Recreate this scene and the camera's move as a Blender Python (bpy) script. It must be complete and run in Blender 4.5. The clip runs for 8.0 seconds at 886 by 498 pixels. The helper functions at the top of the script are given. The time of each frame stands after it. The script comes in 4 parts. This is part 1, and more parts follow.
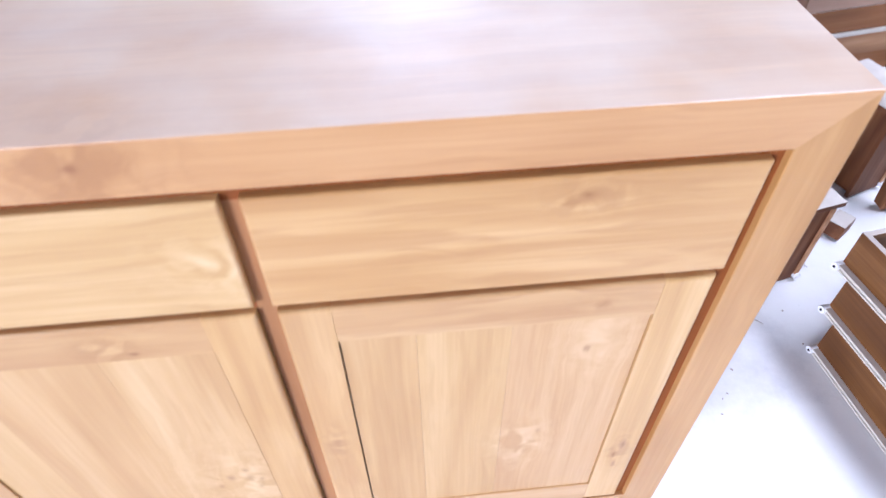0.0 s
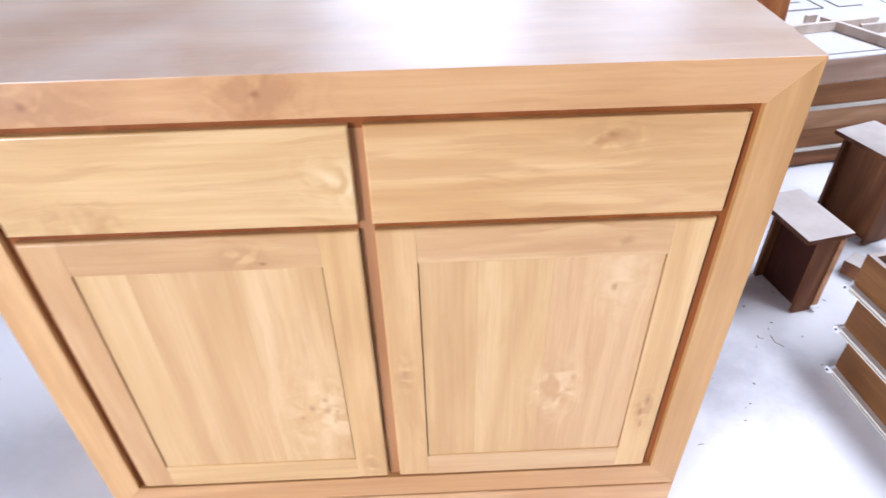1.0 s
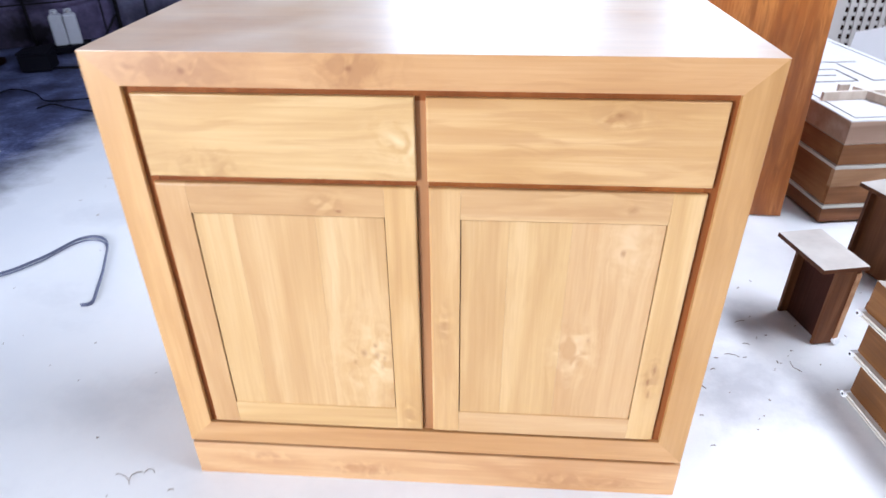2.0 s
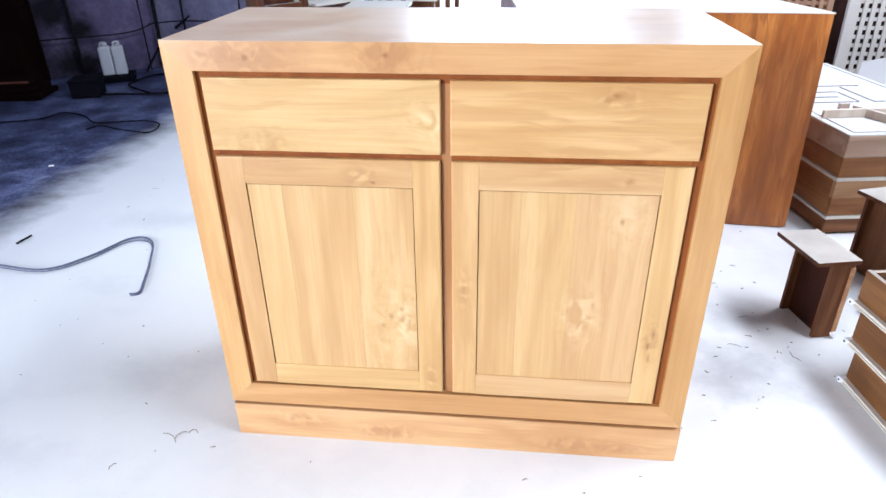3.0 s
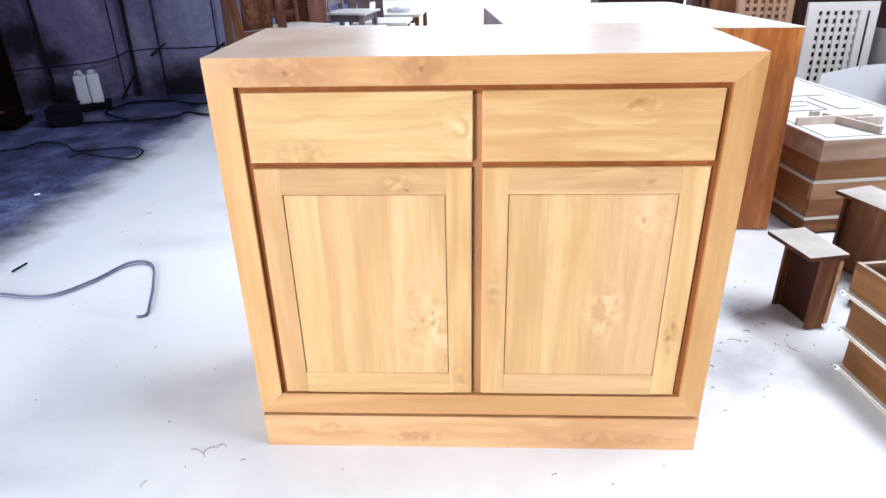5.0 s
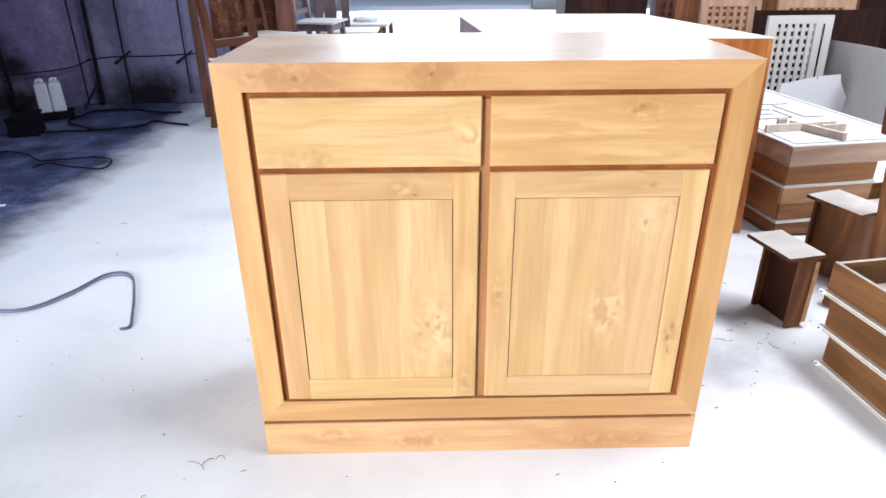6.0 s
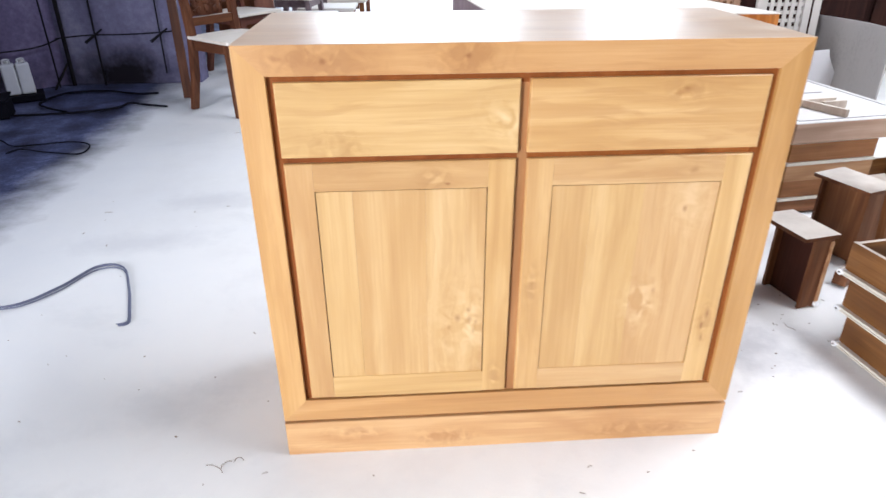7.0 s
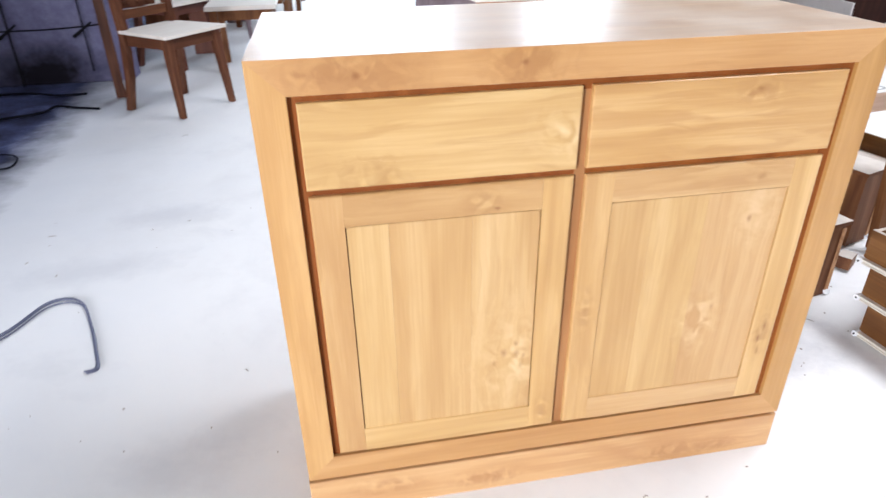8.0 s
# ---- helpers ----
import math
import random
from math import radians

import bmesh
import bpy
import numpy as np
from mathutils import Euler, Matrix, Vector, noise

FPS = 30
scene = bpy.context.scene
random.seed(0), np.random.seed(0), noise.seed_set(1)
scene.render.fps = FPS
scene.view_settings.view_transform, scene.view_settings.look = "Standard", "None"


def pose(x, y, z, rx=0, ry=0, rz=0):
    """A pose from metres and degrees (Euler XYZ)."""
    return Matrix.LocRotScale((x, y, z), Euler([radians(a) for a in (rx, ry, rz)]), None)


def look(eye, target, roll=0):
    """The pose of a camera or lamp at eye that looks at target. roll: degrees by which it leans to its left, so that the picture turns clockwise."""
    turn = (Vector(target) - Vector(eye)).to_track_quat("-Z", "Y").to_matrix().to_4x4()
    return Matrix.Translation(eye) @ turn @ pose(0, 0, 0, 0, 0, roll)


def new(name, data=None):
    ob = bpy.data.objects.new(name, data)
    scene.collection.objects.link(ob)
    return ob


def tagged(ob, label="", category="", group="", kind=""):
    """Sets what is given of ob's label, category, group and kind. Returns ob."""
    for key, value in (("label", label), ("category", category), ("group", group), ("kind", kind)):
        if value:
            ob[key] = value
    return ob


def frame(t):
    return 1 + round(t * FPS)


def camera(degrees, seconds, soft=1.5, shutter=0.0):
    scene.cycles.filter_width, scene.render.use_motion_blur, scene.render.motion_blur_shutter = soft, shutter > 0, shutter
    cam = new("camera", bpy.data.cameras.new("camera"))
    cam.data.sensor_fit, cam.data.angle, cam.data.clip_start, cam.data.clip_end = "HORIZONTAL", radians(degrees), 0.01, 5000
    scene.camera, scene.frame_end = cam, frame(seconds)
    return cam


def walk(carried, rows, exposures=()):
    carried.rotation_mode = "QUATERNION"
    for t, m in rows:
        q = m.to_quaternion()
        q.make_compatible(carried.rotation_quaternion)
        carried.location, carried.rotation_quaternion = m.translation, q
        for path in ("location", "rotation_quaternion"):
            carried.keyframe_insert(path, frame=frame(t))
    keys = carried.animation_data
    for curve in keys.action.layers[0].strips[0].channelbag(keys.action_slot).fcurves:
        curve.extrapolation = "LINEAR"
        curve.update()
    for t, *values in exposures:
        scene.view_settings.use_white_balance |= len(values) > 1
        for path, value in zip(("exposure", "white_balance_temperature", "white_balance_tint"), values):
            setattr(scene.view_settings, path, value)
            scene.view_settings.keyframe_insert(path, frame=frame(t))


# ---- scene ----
cam = camera(69.2, 8.0, shutter=0.5)
PATH = [
    (0, (0.128, -0.382, 1.183), (0.256, 0.975, -0.281), -0.6),
    (0.2, (0.11, -0.445, 1.173), (0.241, 0.98, -0.224), -0.4),
    (0.5, (0.09, -0.537, 1.176), (0.209, 0.965, -0.139), -0.1),
    (1, (0.074, -0.64, 1.176), (0.114, 0.926, -0.067), -1.3),
    (1.2, (0.073, -0.692, 1.167), (0.054, 0.907, -0.034), -1.9),
    (1.5, (0.072, -0.763, 1.159), (0.026, 0.878, 0.017), -1.3),
    (1.8, (0.083, -0.837, 1.158), (-0.034, 0.836, 0.069), -2.1),
    (2, (0.092, -0.902, 1.144), (-0.028, 0.799, 0.099), -0.4),
    (2.2, (0.106, -0.962, 1.131), (-0.057, 0.753, 0.114), -0.3),
    (3.3, (0.105, -1.115, 1.102), (-0.083, 0.661, 0.201), -0.6),
    (3.5, (0.085, -1.126, 1.102), (-0.084, 0.663, 0.224), -0.4),
    (4, (0.055, -1.147, 1.099), (-0.112, 0.647, 0.231), -1.0),
    (4.5, (0.016, -1.163, 1.091), (-0.121, 0.636, 0.228), -1.2),
    (4.7, (0.003, -1.164, 1.098), (-0.112, 0.629, 0.221), -1.2),
    (5.8, (-0.088, -1.18, 1.094), (-0.082, 0.627, 0.236), -0.6),
    (6, (-0.109, -1.182, 1.093), (-0.074, 0.628, 0.242), -0.3),
    (6.2, (-0.132, -1.181, 1.096), (-0.074, 0.614, 0.216), -0.7),
    (6.5, (-0.164, -1.166, 1.095), (-0.044, 0.609, 0.18), -0.8),
    (6.8, (-0.193, -1.145, 1.092), (-0.071, 0.634, 0.187), -0.5),
    (7, (-0.222, -1.112, 1.091), (-0.107, 0.664, 0.178), -0.2),
    (7.5, (-0.296, -1.024, 1.089), (-0.104, 0.742, 0.171), -0.2),
    (7.8, (-0.345, -0.963, 1.097), (-0.105, 0.775, 0.139), -0.7),
    (8, (-0.39, -0.911, 1.1), (-0.09, 0.814, 0.134), -0.9),
]
walk(cam, [(t, look(eye, target, roll)) for t, eye, target, roll in PATH], [(0.0, -0.03, 5500, 23), (0.5, -0.10, 5640, 21), (1.5, -0.12, 5780, 19), (2.2, 0.03, 5740, 14), (3.3, 0.05, 5880, 13), (6.0, 0.05, 6060, 13), (6.6, -0.05, 6260, 14), (8.0, -0.12, 6300, 14)])

# ---- world and light ----
world = bpy.data.worlds.new("sky")
scene.world = world
world.use_nodes = True
wn = world.node_tree.nodes
sky = wn.new("ShaderNodeTexSky")
sky.sky_type, sky.sun_disc = "NISHITA", False
sky.sun_elevation, sky.sun_rotation = radians(55), radians(100)
world.node_tree.links.new(sky.outputs[0], wn["Background"].inputs[0])
wn["Background"].inputs[1].default_value = 0.1


def opening_light(name, eye, target, w, h, watts, colour):
    data = bpy.data.lights.new(name, "AREA")
    data.shape, data.size, data.size_y, data.energy, data.color = "RECTANGLE", w, h, watts, colour
    ob = new(name, data)
    ob.matrix_world = look(eye, target)
    return ob


DAY = (0.93, 0.97, 1.0)
opening_light("skylight_glow", (3.1, 0.5, 5.0), (3.1, 0.51, 0), 1.2, 4.2, 430, DAY)
opening_light("gate_glow", (-6.2, -6.9, 2.1), (-0.6, 0, 1.7), 2.0, 3.6, 1400, DAY)
opening_light("back_door_glow", (0.1, 11.9, 1.65), (0.1, 0, 1.65), 3.6, 3.2, 570, (0.80, 0.91, 1.0))
opening_light("back_window_glow", (4.4, 11.9, 1.65), (4.4, 0, 1.65), 1.6, 3.2, 260, (0.80, 0.91, 1.0))
opening_light("back_rooflight_glow", (0.75, 9.3, 5.1), (0.75, 9.31, 0), 1.5, 3.6, 210, (0.80, 0.91, 1.0))


# ---- materials ----
class Nodes:
    """A short way to write node trees."""

    def __init__(self, name):
        self.mat = bpy.data.materials.new(name)
        self.mat.use_nodes = True
        self.tree = self.mat.node_tree
        self.bsdf = self.tree.nodes["Principled BSDF"]

    def add(self, kind, operation=None, use_clamp=False, blend_type=None):
        node = self.tree.nodes.new(kind)
        if operation:
            node.operation = operation
        if use_clamp:
            node.use_clamp = True
        if blend_type:
            node.data_type, node.blend_type = "RGBA", blend_type
        return node

    def link(self, a, b):
        self.tree.links.new(a, b)

    def put(self, socket, value):
        if hasattr(value, "is_output"):
            self.link(value, socket)
        else:
            socket.default_value = value

    def math(self, op, a, b=0.0, c=0.0, clamp=False):
        node = self.add("ShaderNodeMath", operation=op, use_clamp=clamp)
        for i, v in enumerate((a, b, c)):
            self.put(node.inputs[i], v)
        return node.outputs[0]

    def vec(self, op, a, b):
        node = self.add("ShaderNodeVectorMath", operation=op)
        self.put(node.inputs[0], a)
        self.put(node.inputs[1], b)
        return node.outputs["Value"] if op == "LENGTH" else node.outputs[0]

    def noise(self, where, scale, detail=3.0, rough=0.55, distort=0.0):
        node = self.add("ShaderNodeTexNoise")
        self.link(where, node.inputs["Vector"])
        node.inputs["Scale"].default_value = scale
        node.inputs["Detail"].default_value = detail
        node.inputs["Roughness"].default_value = rough
        node.inputs["Distortion"].default_value = distort
        return node.outputs[0]

    def ramp(self, value, *stops):
        node = self.add("ShaderNodeValToRGB")
        self.link(value, node.inputs[0])
        els = node.color_ramp.elements
        while len(els) < len(stops):
            els.new(0.5)
        for el, (at, col) in zip(els, stops):
            el.position, el.color = at, (*col, 1) if len(col) == 3 else col
        return node.outputs[0]

    def mix(self, fac, a, b, blend="MIX"):
        node = self.add("ShaderNodeMix", blend_type=blend)
        self.put(node.inputs[0], fac)
        for i, v in ((6, a), (7, b)):
            self.put(node.inputs[i], (*v, 1) if isinstance(v, tuple) and len(v) == 3 else v)
        return node.outputs[2]

    def place(self):
        return self.add("ShaderNodeTexCoord").outputs["Object"]

    def luck(self):
        return self.add("ShaderNodeObjectInfo").outputs["Random"]

    def bump(self, height, strength, distance):
        node = self.add("ShaderNodeBump")
        node.inputs["Strength"].default_value, node.inputs["Distance"].default_value = strength, distance
        self.link(height, node.inputs["Height"])
        self.link(node.outputs[0], self.bsdf.inputs["Normal"])

    def finish(self, colour, rough, metal=0.0, **more):
        self.put(self.bsdf.inputs["Base Color"], (*colour, 1) if isinstance(colour, tuple) and len(colour) == 3 else colour)
        self.put(self.bsdf.inputs["Roughness"], rough)
        self.bsdf.inputs["Metallic"].default_value = metal
        for key, value in more.items():
            self.put(self.bsdf.inputs[key.replace("_", " ")], value)
        return self.mat


def wood(name, light, mid, dark, axis="X", rough=0.4, knots=(), dust=0.0, tone=0.25, rings=7.0, coat=0.0, coat_rough=0.18, gloss=0.5, figure=0.0, long=0.6):
    """Sawn wood with its grain along one axis; knots are places that the rings bend round; dust lies on what faces up."""
    n = Nodes(name)
    here = n.place()
    luck = n.luck()
    shift = n.math("MULTIPLY", luck, 17.0)
    along = "XYZ".index(axis)
    stretch = [4.5, 4.5, 4.5]
    stretch[along] = 0.75
    flow = here
    hills = []
    for kx, ky, kz, size, bright in knots:
        keep = [1.0, 1.0, 1.0]
        keep[along] = long
        gap = n.vec("SUBTRACT", here, (kx, ky, kz))
        away = n.vec("LENGTH", n.vec("MULTIPLY", gap, tuple(keep)), (0, 0, 0))
        wobble = n.math("MULTIPLY_ADD", n.noise(here, 34.0, 4.0, 0.65, 1.2), size * 2.2, size * -1.1)
        q = n.math("DIVIDE", n.math("ADD", away, wobble), size)
        square = n.math("MULTIPLY", q, q)
        hills.append((n.math("EXPONENT", n.math("MULTIPLY", square, -1.0)), n.math("EXPONENT", n.math("MULTIPLY", square, -0.35)), bright))
        push = n.add("ShaderNodeVectorMath", operation="SCALE")
        n.link(gap, push.inputs[0])
        n.put(push.inputs["Scale"], n.math("MULTIPLY", hills[-1][1], -0.75))
        flow = n.vec("ADD", flow, push.outputs[0])
    p = n.vec("ADD", n.vec("MULTIPLY", flow, tuple(stretch)), shift)
    field = n.noise(p, 1.0, 2.5, 0.5, 0.5)
    shine, spot, stain = None, None, None
    for hill, wide, bright in hills:
        field = n.math("MULTIPLY_ADD", hill, 0.10, field)
        if bright == 2:
            spot = hill if spot is None else n.math("MAXIMUM", spot, hill)
        elif bright:
            shine = wide if shine is None else n.math("MAXIMUM", shine, wide)
        else:
            stain = wide if stain is None else n.math("MAXIMUM", stain, wide)
    swirl = n.noise(here, 30.0, 1.2, 0.45, 1.1) if hills else None
    wave = n.math("SINE", n.math("MULTIPLY", field, rings * 6.283))
    ring = n.math("MULTIPLY_ADD", wave, 0.5, 0.5)
    ring = n.math("POWER", ring, 1.6)

    def grain(across, length, detail, rough_, bend):
        f = [across] * 3
        f[along] = length
        return n.noise(n.vec("ADD", n.vec("MULTIPLY", flow, tuple(f)), shift), 1.0, detail, rough_, bend)

    fibre = grain(260.0, 6.0, 2.0, 0.6, 0.0)
    hair = grain(110.0, 2.6, 5.0, 0.7, 0.25)
    band = grain(26.0, 1.3, 5.0, 0.65, 0.5)
    swath = grain(8.0, 0.9, 3.0, 0.55, 1.1)
    g = n.math("ADD", n.math("MULTIPLY", ring, 0.12), n.math("ADD", n.math("MULTIPLY", fibre, 0.10), n.math("ADD", n.math("MULTIPLY", band, 0.36), n.math("MULTIPLY", hair, 0.22))))
    g = n.math("MULTIPLY_ADD", swath, 0.24, g)
    col = n.ramp(g, (0.37, light), (0.51, mid), (0.78, dark))
    if figure:
        drift = n.math("MULTIPLY_ADD", n.noise(n.vec("ADD", n.vec("MULTIPLY", here, (9.0, 9.0, 9.0)), shift), 1.0, 1.0), 0.022, -0.011)
        f = [46.0, 46.0, 46.0]
        f[along] = 4.2
        streak = n.noise(n.vec("ADD", n.vec("MULTIPLY", n.vec("ADD", flow, drift), tuple(f)), shift), 1.0, 3.0, 0.55, 0.7)
        f = [9.0, 9.0, 9.0]
        f[along] = 3.0
        patch = n.math("MULTIPLY_ADD", n.noise(n.vec("ADD", n.vec("MULTIPLY", flow, tuple(f)), shift), 1.0, 2.0), 3.6, -1.1, clamp=True)
        streak = n.math("MULTIPLY_ADD", streak, 7.0, -3.15, clamp=True)
        col = n.mix(n.math("MULTIPLY", n.math("MULTIPLY", streak, patch), figure, clamp=True), col, tuple(0.3 * m + 0.7 * k for m, k in zip(mid, dark)))
    blotch = n.noise(n.vec("ADD", here, shift), 5.0, 3.0)
    if tone > 0.4:
        col = n.mix(n.math("MULTIPLY", n.math("SUBTRACT", blotch, 0.35), 0.9, clamp=True), col, dark)
    else:
        col = n.mix(n.math("MULTIPLY", n.math("SUBTRACT", blotch, 0.42), 0.9, clamp=True), col, tuple(m * k for m, k in zip(mid, (0.96, 0.90, 0.78))))
    if stain is not None:
        col = n.mix(n.math("MULTIPLY", n.math("MULTIPLY", stain, 0.72), n.math("MULTIPLY_ADD", swirl, 6.0, -2.3, clamp=True), clamp=True), col, tuple(0.92 * k for k in dark))
    if shine is not None:
        col = n.mix(n.math("MULTIPLY", shine, n.math("MULTIPLY_ADD", swirl, 3.4, -1.35, clamp=True), clamp=True), col, tuple(min(0.9, k * c) for k, c in zip((1.08, 1.13, 1.22), light)))
    if spot is not None:
        col = n.mix(n.math("MULTIPLY", spot, 0.78), col, tuple(k * c for k, c in zip((0.66, 0.52, 0.42), dark)))
    hue = n.add("ShaderNodeHueSaturation")
    n.put(hue.inputs["Value"], n.math("MULTIPLY_ADD", luck, tone, 1.0 - tone / 2))
    n.put(hue.inputs["Hue"], n.math("MULTIPLY_ADD", luck, 0.008, 0.498))
    n.link(col, hue.inputs["Color"])
    col = hue.outputs[0]
    rough_out = n.math("MULTIPLY_ADD", fibre, 0.18, rough - 0.09)
    if dust:
        up = n.add("ShaderNodeSeparateXYZ")
        n.link(n.add("ShaderNodeNewGeometry").outputs["Normal"], up.inputs[0])
        flat = n.math("MULTIPLY", n.math("SUBTRACT", up.outputs[2], 0.6), 3.0, clamp=True)
        cover = n.math("MULTIPLY", flat, n.math("MULTIPLY_ADD", n.noise(here, 9.0, 4.0), 0.7, dust - 0.35), clamp=True)
        col = n.mix(cover, col, (0.74, 0.69, 0.62))
        rough_out = n.math("MAXIMUM", rough_out, n.math("MULTIPLY", cover, 0.9))
    n.bump(n.math("MULTIPLY_ADD", fibre, 0.6, g), 0.10, 0.0015)
    return n.finish(col, rough_out, Coat_Weight=coat, Coat_Roughness=coat_rough, Specular_IOR_Level=gloss)


TEAK = ((0.66, 0.428, 0.207), (0.565, 0.335, 0.138), (0.410, 0.205, 0.068))
AMBER = ((0.64, 0.388, 0.176), (0.548, 0.304, 0.116), (0.395, 0.180, 0.056))
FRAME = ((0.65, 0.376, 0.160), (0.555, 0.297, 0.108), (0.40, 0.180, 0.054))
# dust pales the top: a thin film plus broad sheen put into the colour
teak_rail = wood("teak_rail", *FRAME, "X", 0.38, knots=[(-0.340, 0, 0.884, 0.030, 0), (-0.392, 0, 0.888, 0.022, 0), (-0.43, 0, 0.884, 0.012, 0), (-0.352, 0, 0.880, 0.004, 2), (-0.10, 0, 0.884, 0.026, 0), (-0.130, 0, 0.890, 0.014, 0), (-0.106, 0, 0.886, 0.004, 2)], tone=0.1, coat=0.4, coat_rough=0.36, dust=0.44, figure=0.6, long=0.75)
teak_low = wood("teak_low", *FRAME, "X", 0.42, tone=0.1, coat=0.15, figure=0.3)
plinth_wood = wood("plinth_wood", (0.65, 0.382, 0.190), (0.56, 0.302, 0.136), (0.41, 0.180, 0.068), "X", 0.42, knots=[(-0.35, 0, 0.055, 0.010, 0), (-0.15, 0, 0.032, 0.012, 0), (0.27, 0, 0.03, 0.013, 0), (0.36, 0, 0.026, 0.010, 0)], tone=0.1, coat=0.15, figure=0.6, long=0.3)
low_rail = wood("low_rail", *TEAK, "X", 0.38, tone=0.12, coat=0.2, figure=0.25)
teak_drawer = wood("teak_drawer", *TEAK, "X", 0.38, knots=[(-0.345, 0, 0.722, 0.017, 0), (-0.024, 0, 0.772, 0.018, 1), (-0.165, 0, 0.665, 0.011, 0), (-0.140, 0, 0.655, 0.003, 2), (0.325, 0, 0.672, 0.006, 0)], tone=0.06, coat=0.2, figure=0.8, rings=6.0)
amber_drawer = wood("amber_drawer", *AMBER, "X", 0.38, knots=[(0.290, 0, 0.824, 0.012, 0), (0.272, 0, 0.818, 0.008, 0), (0.285, 0, 0.824, 0.003, 2)], tone=0.06, coat=0.2, figure=0.6)
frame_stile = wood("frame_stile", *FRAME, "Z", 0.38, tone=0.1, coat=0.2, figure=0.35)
# Right side board: deeper tone, with the weaker light there painted in.
frame_stile_shaded = wood("frame_stile_shaded", (0.535, 0.278, 0.104), (0.44, 0.212, 0.067), (0.30, 0.125, 0.036), "Z", 0.38, tone=0.06, coat=0.2, figure=0.3)
teak_stile = wood("teak_stile", (0.645, 0.402, 0.185), (0.555, 0.318, 0.126), (0.40, 0.192, 0.064), "Z", 0.38, knots=[(0.030, 0, 0.43, 0.007, 0), (-0.04, 0, 0.20, 0.007, 0), (0.409, 0, 0.325, 0.008, 0), (0.412, 0, 0.345, 0.003, 2), (0.404, 0, 0.315, 0.0025, 2), (0.409, 0, 0.285, 0.0025, 2)], tone=0.12, coat=0.2, figure=0.35, long=0.3)
teak_panel = wood("teak_panel", *TEAK, "Z", 0.38, knots=[(-0.105, 0, 0.340, 0.031, 1), (-0.120, 0, 0.356, 0.0045, 2), (-0.096, 0, 0.351, 0.005, 2), (-0.098, 0, 0.373, 0.003, 2), (-0.138, 0, 0.334, 0.003, 2), (-0.088, 0, 0.322, 0.0035, 2), (-0.082, 0, 0.345, 0.003, 2), (0.262, 0, 0.375, 0.020, 1), (0.286, 0, 0.405, 0.003, 2), (0.337, 0, 0.605, 0.020, 1), (0.322, 0, 0.590, 0.004, 2)], tone=0.06, coat=0.2, figure=0.35, rings=4.0)
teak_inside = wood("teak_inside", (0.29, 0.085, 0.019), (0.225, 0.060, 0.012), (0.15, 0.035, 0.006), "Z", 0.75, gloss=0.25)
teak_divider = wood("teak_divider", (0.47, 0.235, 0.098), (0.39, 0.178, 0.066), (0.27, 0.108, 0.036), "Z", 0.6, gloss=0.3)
BROWN = ((0.25, 0.104, 0.042), (0.158, 0.057, 0.021), (0.066, 0.020, 0.008))
brown_x = wood("brown_wood_x", *BROWN, "X", 0.55, tone=0.5, dust=0.75, gloss=0.2)
brown_z = wood("brown_wood_z", *BROWN, "Z", 0.55, tone=0.5, dust=0.55, gloss=0.2)
STACK = ((0.36, 0.158, 0.070), (0.25, 0.097, 0.038), (0.115, 0.038, 0.014))
strip_wood = wood("strip_wood", (0.48, 0.27, 0.150), (0.38, 0.195, 0.100), (0.22, 0.095, 0.045), "X", 0.6, tone=0.2, gloss=0.2)
stack_wood = [wood("stack_wood_" + a, *STACK, a, 0.55, tone=0.45, dust=0.75, gloss=0.2) for a in "XY"]
sanded_x = wood("sanded_wood", (0.52, 0.36, 0.27), (0.43, 0.275, 0.195), (0.28, 0.155, 0.10), "X", 0.65, tone=0.45)
black_wood = wood("black_wood", (0.010, 0.003, 0.003), (0.006, 0.002, 0.002), (0.003, 0.001, 0.001), "Z", 0.9, gloss=0.05)
RED = ((0.19, 0.060, 0.032), (0.12, 0.033, 0.018), (0.055, 0.013, 0.008))
red_z = wood("red_wood_z", *RED, "Z", 0.6, tone=0.4)
# Near-black red wood: shade inside the small upright drawer, put into the colour.
shaded_board_z = wood("shaded_wood_z", (0.085, 0.028, 0.016), (0.05, 0.015, 0.009), (0.02, 0.006, 0.004), "Z", 0.85, tone=0.3, gloss=0.2)
red_x = wood("red_wood_x", *RED, "X", 0.6, tone=0.4)
ORANGE = ((0.63, 0.225, 0.050), (0.42, 0.118, 0.019), (0.18, 0.043, 0.008))
orange_z = wood("orange_wood_z", *ORANGE, "Z", 0.36, tone=0.3, coat=0.2, figure=0.7)
CHAIR = ((0.185, 0.072, 0.038), (0.112, 0.039, 0.019), (0.046, 0.014, 0.007))
chair_wood = [wood("chair_wood_" + a, *CHAIR, a, 0.55, tone=0.45, dust=0.4, gloss=0.2) for a in "ZXY"]
DUSTY = ((0.76, 0.71, 0.66), (0.72, 0.66, 0.60), (0.62, 0.54, 0.47))
dusty_top = wood("dusty_top", *DUSTY, "X", 0.75, dust=0.6)
pale_wood = wood("pale_wood", (0.70, 0.61, 0.52), (0.62, 0.51, 0.42), (0.42, 0.30, 0.21), "Z", 0.65, dust=0.6)
olive = [wood("drawer_wood_" + a, (0.27, 0.125, 0.040), (0.17, 0.070, 0.020), (0.062, 0.021, 0.007), a, 0.45, tone=0.5, dust=0.6, gloss=0.25) for a in "XY"]
